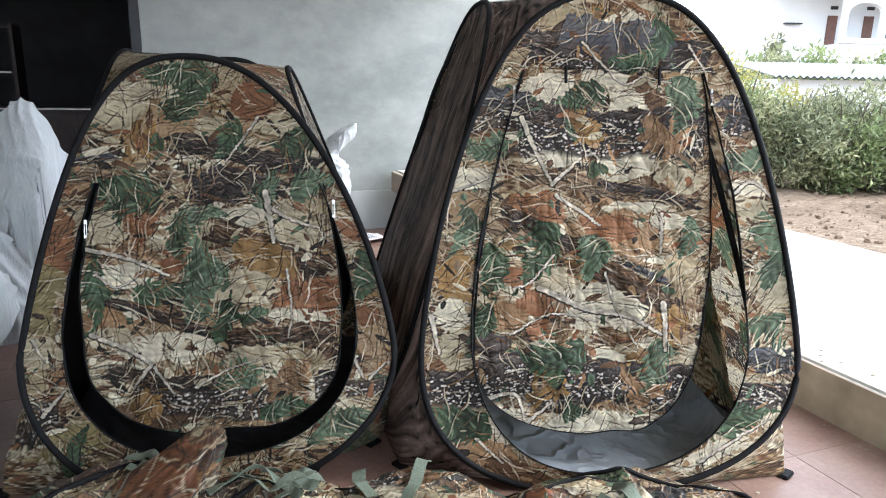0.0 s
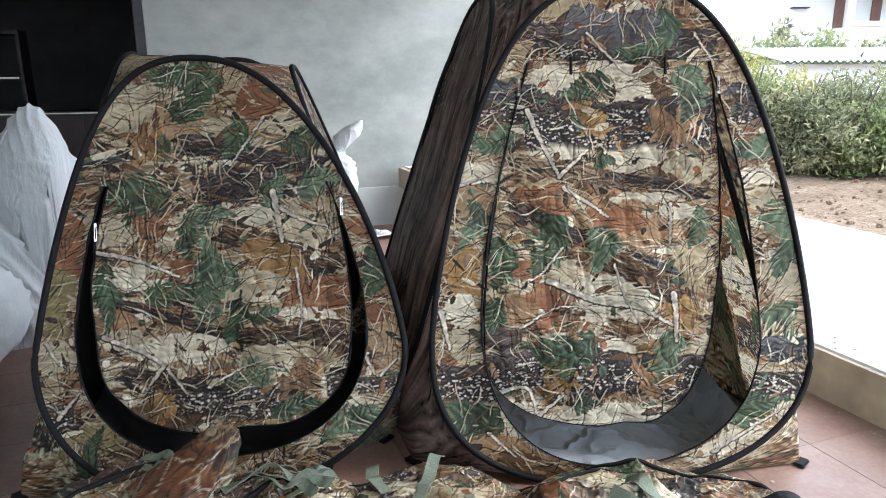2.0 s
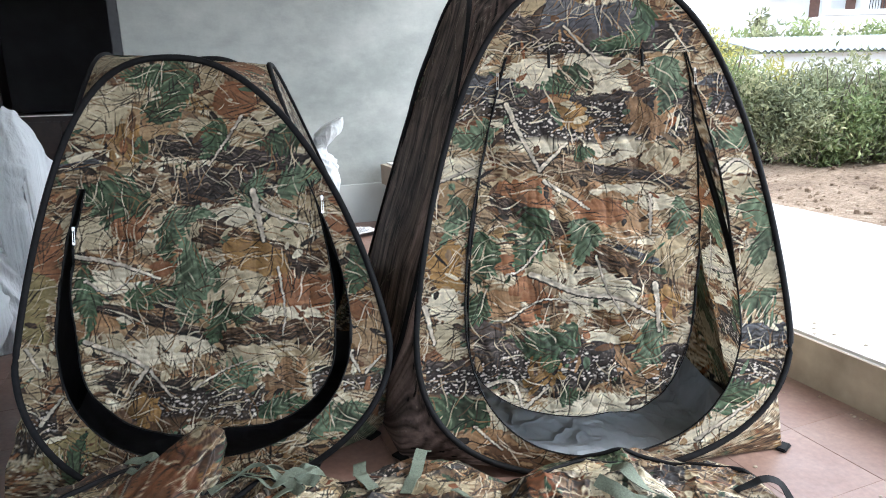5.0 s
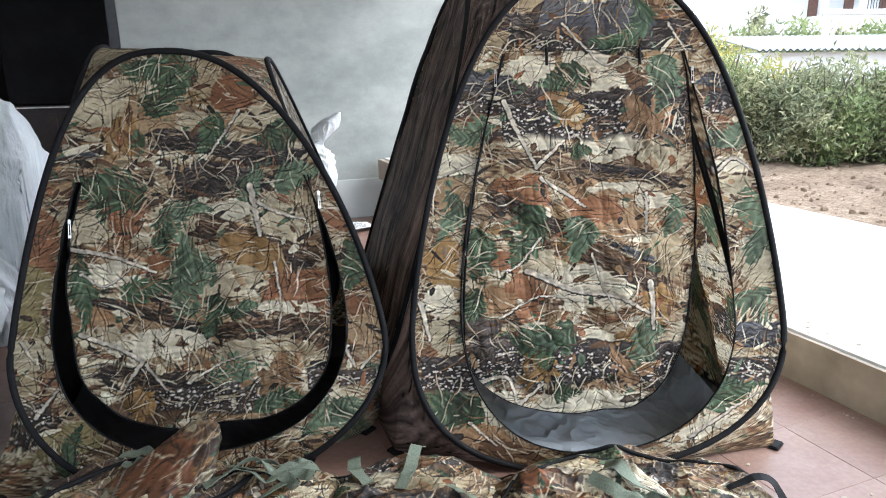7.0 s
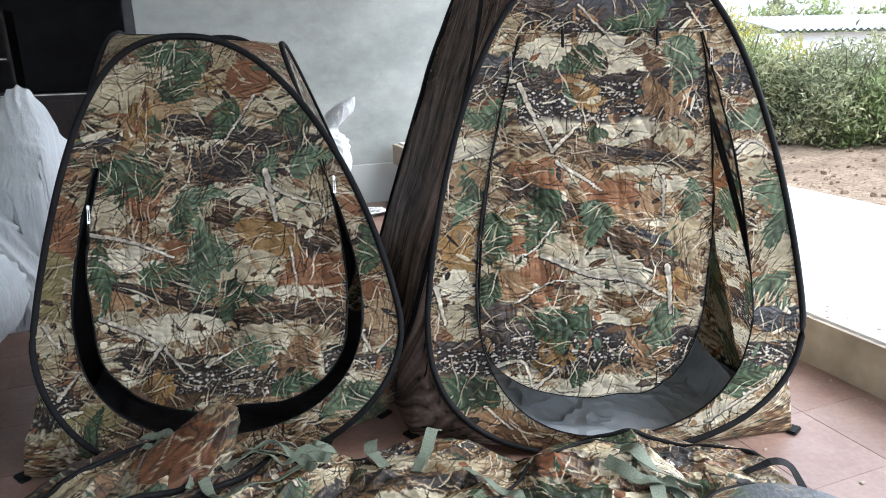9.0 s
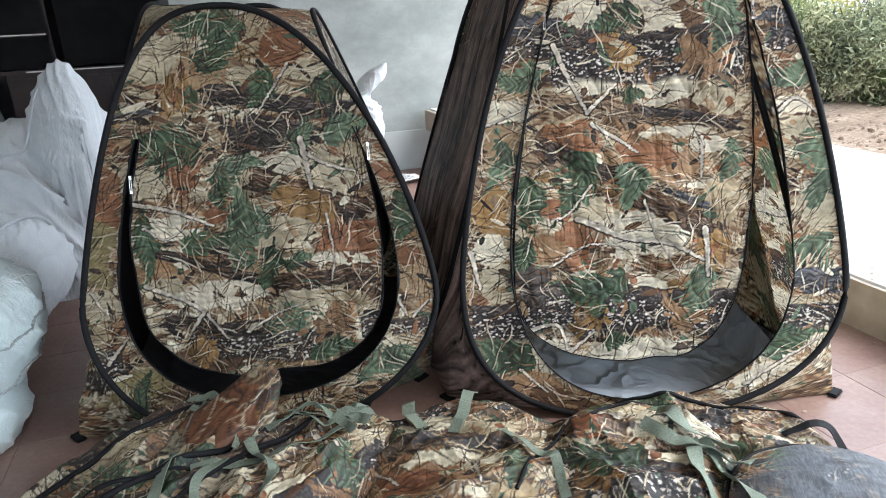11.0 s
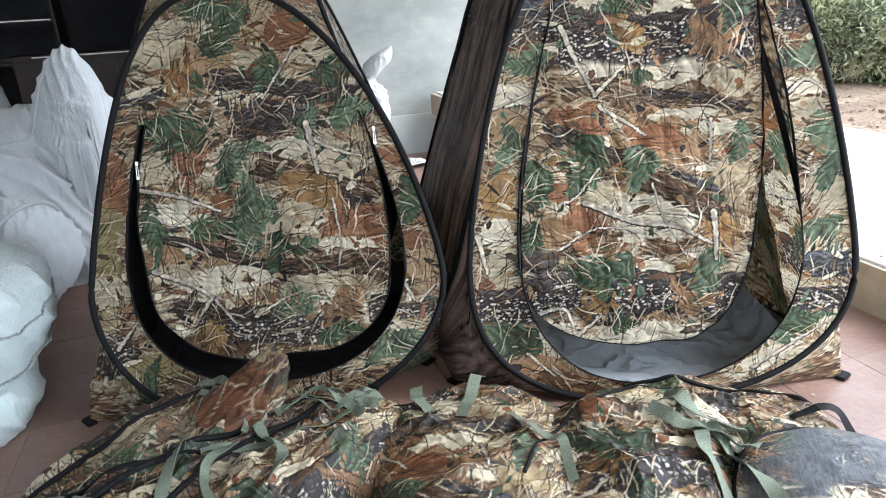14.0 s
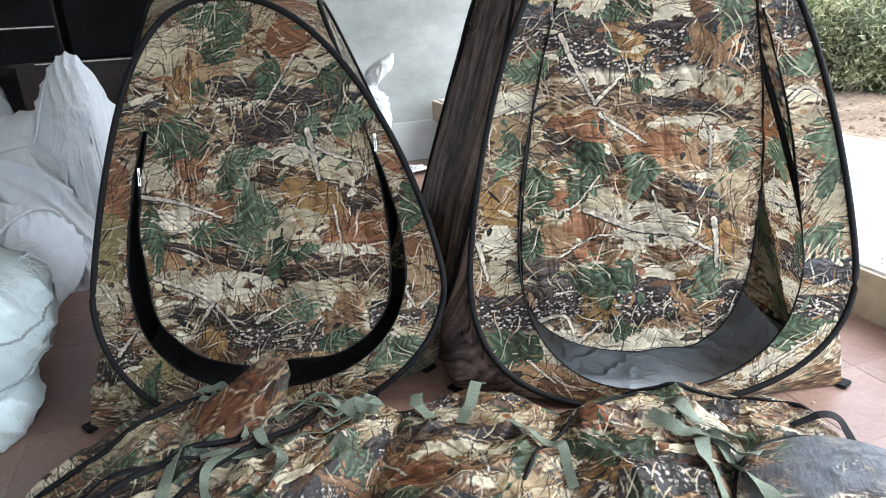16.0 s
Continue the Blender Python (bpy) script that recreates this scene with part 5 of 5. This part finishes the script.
b7 = bag("flat camouflage bag pushed against the tall tent", 0.76, 1.93, 0.40, 0.19, -22, 0.20, big_print, (0.35, 1.3), 27, crease=0.10)
b8 = bag("round grey netting bag with camouflage rim", 0.93, 1.46, 0.36, 0.34, -10, 0.30, big_print, (0.1, 0.15), 31, NETTING, 2.1, 0.03)
zip_line(b1, [(-0.47, -0.02), (-0.2, -0.01), (0.1, 0.02), (0.46, 0.03)], 0.013)
zip_line(b2, [(-0.50, 0.02), (-0.2, 0.04), (0.1, 0.03), (0.50, 0.05)], 0.015)
zip_line(b3, [(-0.46, 0.10), (-0.1, 0.13), (0.2, 0.12), (0.42, 0.10)], 0.013)
zip_line(b6, [(-0.3, -0.25), (-0.25, 0.0), (-0.1, 0.25), (0.1, 0.33)], 0.006, "black piping")
zip_line(b8, [(-0.30, -0.12), (-0.26, 0.08), (-0.12, 0.24), (0.1, 0.29), (0.26, 0.2)], 0.006, "black piping")
zip_line(b8, [(0.22, 0.22), (0.16, 0.1), (0.13, -0.05), (0.14, -0.25)], 0.005, "dark stitched seam")

zip_line(b4, [(-0.36, 0.03), (0.0, 0.06), (0.35, 0.05)], 0.010)
zip_line(b5, [(-0.28, 0.28), (-0.05, 0.36), (0.2, 0.33), (0.31, 0.15)], 0.006, "black piping")
zip_line(b7, [(-0.36, 0.05), (0.0, 0.10), (0.36, 0.04)], 0.009)
strap("webbing_strap", "olive webbing handle lying flat", "strap", [(0.05, 1.80, 0.0), (0.12, 1.70, 0.03), (0.20, 1.62, 0.03), (0.22, 1.50, 0.0)], 0.03, WEBBING, owner=b5)
strap("webbing_strap", "olive webbing handle", "strap", [(-1.30, 1.50, 0.0), (-1.20, 1.44, 0.03), (-1.08, 1.42, 0.0)], 0.03, WEBBING, owner=b4)
for q in ([(-0.98, 1.96, 0.01), (-0.90, 1.92, 0.05), (-0.84, 1.95, 0.03), (-0.80, 1.88, 0.01)], [(-0.58, 1.95, 0.03), (-0.50, 1.97, 0.07), (-0.43, 1.93, 0.05), (-0.38, 1.97, 0.01)],
          [(-0.66, 1.86, 0.02), (-0.56, 1.91, 0.06), (-0.47, 1.86, 0.04), (-0.42, 1.80, 0.01)], [(-0.74, 1.74, 0.01), (-0.68, 1.66, 0.03), (-0.62, 1.60, 0.02), (-0.64, 1.50, 0.0)]):
    strap("webbing_strap", "short crumpled webbing end", "strap", q, 0.034, WEBBING, twist=0.9, owner=b3)

# the drawn-up corner of a bag
n, k = 110, 120
s = np.linspace(0, 1, n)
th = np.linspace(0, 2 * np.pi, k, endpoint=False)
ax = spline([(-0.20, -0.24, 0.10), (-0.12, -0.13, 0.22), (-0.04, -0.03, 0.31), (0.0, 0.02, 0.385)], n)
r = np.interp(s, [0, 0.5, 0.85, 1], [0.17, 0.125, 0.06, 0.008])
p = ax[:, None] + (r[:, None] * (1 + 0.5 * (folds(np.stack([np.cos(th)[None] * 2 + 0 * s[:, None], np.sin(th)[None] * 2 + 0 * s[:, None], s[:, None] * 1.5 + 0 * th], -1), 77) - 0.4)))[..., None] * np.stack([np.cos(th), np.sin(th) * 0.7, 0 * th], -1)[None]
p = p.reshape(-1, 3)
tip = sheet("drawn_up_corner", p + np.array((-0.745, 1.965, 0.0)), quads(n, k, True), BAGCLOTH, b2, "bag corner standing up in a crumpled peak", small_print.at(p[:, 0] * 0.8 + 0.46, p[:, 2] * 0.9 + 0.48))
tip.matrix_parent_inverse = b2.matrix_world.inverted()

strap("webbing_strap", "olive webbing strap lying across the bags", "strap", [(-0.42, 1.93, 0.03), (-0.50, 1.80, 0.01), (-0.68, 1.68, 0.0), (-0.88, 1.62, 0.0)], 0.034, WEBBING, owner=b3)
strap("webbing_strap", "olive webbing strap hanging down over a bag", "strap", [(-0.96, 1.70, 0.0), (-0.95, 1.56, 0.01), (-0.93, 1.42, 0.0), (-0.90, 1.30, 0.0)], 0.036, WEBBING, owner=b2)
strap("webbing_strap", "looped olive webbing strap on the bags", "strap", [(-1.05, 2.00, 0.02), (-0.95, 1.99, 0.05), (-0.86, 1.90, 0.05), (-0.92, 1.82, 0.02), (-1.02, 1.84, 0.01)], 0.030, WEBBING, twist=0.6, owner=b1)
strap("webbing_strap", "looped olive webbing strap on the bags", "strap", [(-0.62, 2.00, 0.02), (-0.52, 2.03, 0.05), (-0.42, 1.98, 0.06), (-0.44, 1.90, 0.05), (-0.56, 1.88, 0.02), (-0.66, 1.92, 0.01)], 0.034, WEBBING, twist=0.6, owner=b3)
strap("webbing_strap", "crumpled olive webbing strap on the bags", "strap", [(-0.70, 1.80, 0.02), (-0.62, 1.86, 0.05), (-0.52, 1.84, 0.03), (-0.46, 1.90, 0.06), (-0.38, 1.86, 0.02)], 0.036, WEBBING, twist=0.7, owner=b3)
strap("webbing_strap", "thin olive webbing end curling over a bag", "strap", [(-1.00, 1.92, 0.02), (-0.90, 1.86, 0.07), (-0.80, 1.80, 0.04), (-0.78, 1.72, 0.01)], 0.022, WEBBING, twist=0.8, owner=b2)
strap("webbing_strap", "olive webbing strap end lying down over a zip", "strap", [(-0.78, 1.66, 0.01), (-0.84, 1.56, 0.01), (-0.80, 1.46, 0.02), (-0.74, 1.40, 0.01)], 0.028, WEBBING, twist=0.7, owner=b2)
strap("webbing_strap", "short olive webbing handle on the plump bag", "strap", [(-0.04, 2.03, 0.05), (-0.06, 1.96, 0.05), (-0.07, 1.88, 0.01), (-0.10, 1.80, 0.0)], 0.040, WEBBING, twist=0.2, owner=b5)
strap("webbing_strap", "green drawstring end with toggle beside the plump bag", "strap", [(-0.26, 1.98, 0.08), (-0.25, 1.91, 0.02), (-0.20, 1.84, 0.0)], 0.045, WEBBING, twist=0.3, owner=b5)
for q in ([(0.50, 2.00, 0.02), (0.56, 1.90, 0.05), (0.66, 1.84, 0.05), (0.72, 1.92, 0.02)],
          [(0.60, 1.86, 0.04), (0.63, 1.74, 0.03), (0.66, 1.62, 0.02), (0.68, 1.50, 0.01)], [(0.56, 1.84, 0.03), (0.55, 1.72, 0.02), (0.57, 1.58, 0.0), (0.60, 1.44, 0.0)],
          [(0.44, 1.93, 0.02), (0.52, 1.84, 0.06), (0.62, 1.80, 0.06), (0.70, 1.74, 0.04)]):
    strap("webbing_strap", "dark green webbing strap bunched between two bags", "strap", [(x + 0.04, y - 0.16, h * 0.6) for x, y, h in q], 0.042, WEBBING, twist=0.8, owner=b6)
strap("webbing_strap", "black webbing loop standing beside the netting bag", "strap", [(0.92, 1.80, 0.0), (1.00, 1.81, 0.06), (1.07, 1.80, 0.08), (1.12, 1.75, 0.05), (1.12, 1.68, 0.0)], 0.030, BLACK, twist=0.3, owner=b8)

# ---- by the far wall ----
stool = thing("cardboard_box", "open brown cardboard box on a low stand", "box", ROOM)
boxed("box_body", CARD, stool, (1.98, 6.12, 0.40, 2.40, 6.50, 0.60), 0.004)
boxed("box_contents", PAPER, stool, (2.03, 6.16, 0.56, 2.36, 6.46, 0.615), 0.004, "white paper inside the box")
boxed("box_stand", PLINTH, stool, (2.06, 6.16, 0.0, 2.36, 6.48, 0.40), 0.006, "pale low stand")
paper = thing("newspaper", "folded newspaper lying on the floor tiles", "newspaper", ROOM @ pose(1.64, 6.05, 0, 0, 0, 12))
g = np.linspace(-1, 1, 24)
a, b = np.meshgrid(g, g)
p = np.stack([a * 0.16, b * 0.13, 0.012 + 0.05 * folds(np.stack([a * 1.2, b * 1.6, 0 * a], -1), 3) * (1 - a * a) ** 0.5], -1).reshape(-1, 3)
sheet("page", p, quads(24, 24), PAPER, paper)
for k in range(7):
    boxed("text_line", INK, paper, (-0.11, -0.10 + 0.03 * k, 0.05, 0.02 + 0.015 * (k % 3), -0.092 + 0.03 * k, 0.052), 0.0)

# ---- the unlit room ----
side = thing("sideboard", "dark lacquered wooden sideboard in the unlit room", "sideboard", ROOM)
boxed("top", DARKWOOD, side, (-2.0, 7.90, 1.12, -0.45, 8.45, 1.16), 0.006)
boxed("body", DARKWOOD, side, (-1.95, 7.97, 0.10, -0.50, 8.42, 1.118), 0.004)
for k in range(3):
    boxed("door", DARKWOOD, side, (-1.93 + 0.48 * k, 7.95, 0.16, -1.47 + 0.48 * k, 7.969, 1.08), 0.004)
for x in (-1.92, -0.60):
    boxed("leg", DARKWOOD, side, (x, 8.0, 0.0, x + 0.07, 8.38, 0.10), 0.003)
boxed("edge_trim", TRIM, side, (-1.75, 7.888, 1.138, -0.45, 7.899, 1.150), 0.004, "bright metal edge strip")
shelf = thing("wooden_cabinet", "tall dark wooden cabinet with open shelves", "cabinet", ROOM)
for z in (0.05, 0.55, 1.05, 1.48, 1.95):
    boxed("shelf", DARKWOOD, shelf, (-3.1, 8.55, z, -1.6, 9.0, z + 0.03), 0.004)
boxed("edge_trim", TRIM, shelf, (-3.05, 8.538, 1.492, -1.62, 8.549, 1.506), 0.004, "bright metal edge strip")
for x in (-3.13, -1.60):
    boxed("side_panel", DARKWOOD, shelf, (x, 8.54, 0.0, x + 0.03, 9.01, 2.0), 0.003)

# ---- garden and houses beyond the path ----
def leaves(centre, radii, n, size, seed, lift=0.0):
    """Points and quads of many small pointed leaves in an uneven crown made of clumps."""
    r = np.random.default_rng(seed)
    clumps = r.normal(0, 0.5, (max(8, n // 90), 3))
    clumps *= np.minimum(1, 1.0 / (np.linalg.norm(clumps, axis=1)[:, None] + 1e-6)) ** 0.5
    c = clumps[r.integers(len(clumps), size=n)] + r.normal(0, 0.17, (n, 3))
    c = c * np.asarray(radii) + np.asarray(centre)
    c[:, 2] = np.maximum(c[:, 2], 0.12)
    d = r.normal(0, 1, (n, 3)) + (0, 0, 0.5)
    d /= np.linalg.norm(d, axis=1)[:, None]
    e = np.cross(d, r.normal(0, 1, (n, 3)))
    e /= np.linalg.norm(e, axis=1)[:, None] + 1e-9
    s = size * r.uniform(0.6, 1.4, (n, 1))
    bend = np.cross(d, e) * s * 0.15
    v = np.stack([c, c + d * s * 0.5 + e * s * 0.17 + bend, c + d * s, c + d * s * 0.5 - e * s * 0.17 + bend], 1).reshape(-1, 3)
    return v, np.arange(4 * n).reshape(-1, 4)


def bush(label, x, y, radii, high, n, size, material, seed, name="bush", category="bush", group="garden bushes", stems=7):
    t = thing(name, label, category, pose(x, y, 0.15), group)
    v, f = leaves((0, 0, high * 0.48), (radii[0], radii[1], high * 0.40), n, size, seed)
    sheet("crown", v, f, material, t, smooth=False)
    r = np.random.default_rng(seed + 1)
    for k in range(stems):
        a = r.uniform(0, 6.28)
        e = np.array((math.cos(a) * radii[0] * 0.6, math.sin(a) * radii[1] * 0.6, high * r.uniform(0.6, 0.95)))
        vv, ff = tube(spline([(0.06 * math.cos(a), 0.06 * math.sin(a), -0.1), e * (0.35, 0.35, 0.5), e], 10), np.linspace(0.02, 0.005, 10), sides=5)
        sheet("stem", vv, ff, BARK, t)
    return t


rr = np.random.default_rng(12)
for k in range(12):
    x, y = 3.65 + 0.36 * k, 9.3 - 0.14 * k + rr.uniform(-0.25, 0.25)
    bush("dense olive-green garden bush with narrow leaves", x, y, (0.62, 0.6), (1.62, 1.70, 1.5, 1.35, 1.42, 1.38, 1.45, 1.35, 1.3, 1.4, 1.3, 1.3)[k], 3600, 0.082, LEAF if k % 4 != 1 else LEAFG, 40 + k)
for k, (x, y, h) in enumerate(((4.5, 10.6, 1.85), (5.2, 10.9, 1.6), (3.9, 10.2, 1.9), (6.4, 11.0, 1.5), (7.6, 10.8, 1.45))):
    bush("yellowing garden bush behind the hedge", x, y, (0.7, 0.6), h, 2600, 0.09, LEAFY if k < 3 else LEAF, 70 + k)
bush("low bright green weed at the soil's edge", 4.75, 8.35, (0.3, 0.25), 0.55, 420, 0.10, LEAFG, 90, "weed", "plant", stems=3)
for k, (x, y, h, w) in enumerate(((9.4, 22.0, 2.6, 1.3), (11.2, 22.5, 2.7, 1.5), (12.8, 23.0, 2.9, 1.6), (14.5, 23.0, 2.5, 1.5), (8.2, 20.0, 2.2, 1.2), (16.5, 24, 2.4, 1.6))):
    bush("round leafy tree by the far sheds", x, y, (w, w), h, 2200, 0.22, LEAFG if k % 2 else LEAF, 100 + k, "tree", "tree", "far trees")
bush("slim dark tree in front of the far house", 13.3, 29.0, (0.5, 0.5), 3.9, 900, 0.25, LEAF, 120, "tree", "tree", "far trees")

shed = thing("shed", "low white shed with a corrugated sheet roof", "shed", pose(0, 0, 0))
boxed("wall", PAINT, shed, (7.85, 16.4, -0.05, 14.0, 19.5, 1.74), 0.01)
n = 220
xs = np.linspace(7.55, 14.3, n)
rows = [np.stack([xs, np.full(n, y), z + 0.028 * np.cos(xs * 2 * np.pi / 0.16)], -1) for y, z in ((16.0, 1.80), (17.4, 2.0), (18.8, 2.20))]
sheet("roof", np.vstack(rows), quads(3, n), ROOFSHEET, shed, "grey corrugated roof sheets", smooth=False)
rows = [np.stack([xs, np.full(n, y), z + 0.028 * np.cos(xs * 2 * np.pi / 0.16)], -1) for y, z in ((16.0, 1.76), (16.0, 1.79))]
sheet("roof_edge", np.vstack(rows), quads(2, n), FRAME, shed, smooth=False)

house = thing("house", "two-storey white house with an arched balcony", "house", pose(1.0, 0, -0.15))
boxed("wall", PAINT, house, (18.6, 43.0, -0.1, 40.0, 52.0, 9.5), 0.02)
boxed("ground_storey", PAINT, house, (21.4, 40.0, -0.1, 40.0, 42.99, 4.3), 0.02)
boxed("balcony_wall", PAINT, house, (21.3, 39.9, 4.31, 40.0, 40.1, 4.6), 0.02)
boxed("roof", PAINT, house, (18.2, 39.6, 7.6, 40.4, 42.98, 7.95), 0.02)


def arch(x0, x1, zs, zt, y0, y1):
    """The wall over one arched opening."""
    bm = bmesh.new()
    n = 14
    lo = [(x0 + (x1 - x0) * i / n, zs + math.sqrt(max(0, 1 - (2 * i / n - 1) ** 2)) * 0.55 * (x1 - x0) / 2) for i in range(n + 1)]
    for (xa, za), (xb, zb) in zip(lo[:-1], lo[1:]):
        c = [bm.verts.new(q) for q in ((xa, y0, za), (xb, y0, zb), (xb, y0, zt), (xa, y0, zt), (xa, y1, za), (xb, y1, zb), (xb, y1, zt), (xa, y1, zt))]
        for ids in ((0, 1, 2, 3), (7, 6, 5, 4), (0, 4, 5, 1), (3, 2, 6, 7)):
            bm.faces.new([c[i] for i in ids])
    return bm


for k in range(4):
    x = 21.3 + 2.2 * k
    boxed("column", PAINT, house, (x, 39.9, 4.3, x + 0.28, 40.2, 7.6), 0.02)
    part("arch", arch(x + 0.28, x + 2.2, 6.0, 7.6, 39.92, 40.18), PAINT, house)
    boxed("door", DOORWOOD, house, (x + 0.75, 42.93, 4.35, x + 1.35, 42.99, 6.1), 0.01)
    boxed("vent", FRAME, house, (x + 0.85, 42.94, 6.45, x + 1.3, 42.99, 6.65), 0.01)
boxed("awning", FRAME, house, (19.4, 42.6, 5.55, 20.4, 42.99, 5.62), 0.01)
rail = bmesh.new()
for i in range(6):
    box(rail, 23.9 + 0.16 * i, 40.0, 4.6, 23.93 + 0.16 * i, 40.03, 5.3)
box(rail, 23.85, 39.99, 5.3, 24.75, 40.04, 5.34)
part("railing", rail, FRAME, house)

# chips and grit along the kerb's foot and edge
grit = bmesh.new()
gr = random.Random(5)
for k in range(260):
    v = gr.uniform(-0.5, 5.0)
    u = gr.choice([gr.gauss(2.66, 0.03), gr.gauss(2.76, 0.05), gr.uniform(1.6, 2.6)])
    z = 0.24 if u > 2.715 else 0.0
    if 2.69 < u < 2.72:
        continue
    bmesh.ops.create_icosphere(grit, subdivisions=1, radius=gr.uniform(0.003, 0.010), matrix=Matrix.Translation((u, v, z + 0.002)) @ Matrix.Diagonal((1.4, 1.0, 0.6, 1)))
g = setting("grit", grit, KERBFACE, "loose grit and mortar crumbs along the kerb")
g["kind"] = "stuff"

# clods of earth on the dug soil
clods = bmesh.new()
for k in range(1300):
    u, v = 5.35 + 2.2 * gr.random() ** 1.3, gr.uniform(1.5, 12.0)
    r = gr.choice([0.006, 0.008, 0.012, 0.026]) * gr.uniform(0.7, 1.4)
    d = min(1.0, (u - 5.2) / 1.0)
    q = Vector((u, v, 0.215))
    z = 0.215 + max(0, d) * (0.10 * noise.noise(q * 0.7) + 0.07 * noise.noise(q * 2.3) + 0.04 * d)
    bmesh.ops.create_icosphere(clods, subdivisions=1, radius=r, matrix=Matrix.Translation((u, v, z)) @ Euler((gr.random() * 3, gr.random() * 3, 0)).to_matrix().to_4x4() @ Matrix.Diagonal((1.5, 1.0, 0.7, 1)))
g = setting("clods", clods, SOIL, "loose clods of dry earth")
g["kind"] = "stuff"

# ---- floor tiles: the nearest as pieces, the rest in one sheet ----
for i in range(-16, 7):
    for j in range(-8, 26):
        x, y = 2.70 - TILE_SIZE * (7 - i), 2.59 + TILE_SIZE * (j - 8)
        x1, y1 = x + TILE_SIZE, min(y + TILE_SIZE, 10.2)
        if x < -6.5 or y < -3.2 or y1 - y < 0.1:
            continue
        if -3.5 < x < 2.7 and 0.9 < y < 6.5:
            ob = new("tile", tile_mesh)
            ob.parent = floor
            ob.matrix_basis = Matrix.Translation((x, y, random.uniform(-0.0006, 0.0006)))
        else:
            n = len(rest_v)
            rest_v += [(x + 0.002, y + 0.002, 0), (x1 - 0.002, y + 0.002, 0), (x1 - 0.002, y1 - 0.002, 0), (x + 0.002, y1 - 0.002, 0)]
            rest_f.append((n, n + 1, n + 2, n + 3))
rest = sheet("outer_tiles", np.array(rest_v), rest_f, TILE, floor, smooth=False)
tagged(rest, kind="stuff")
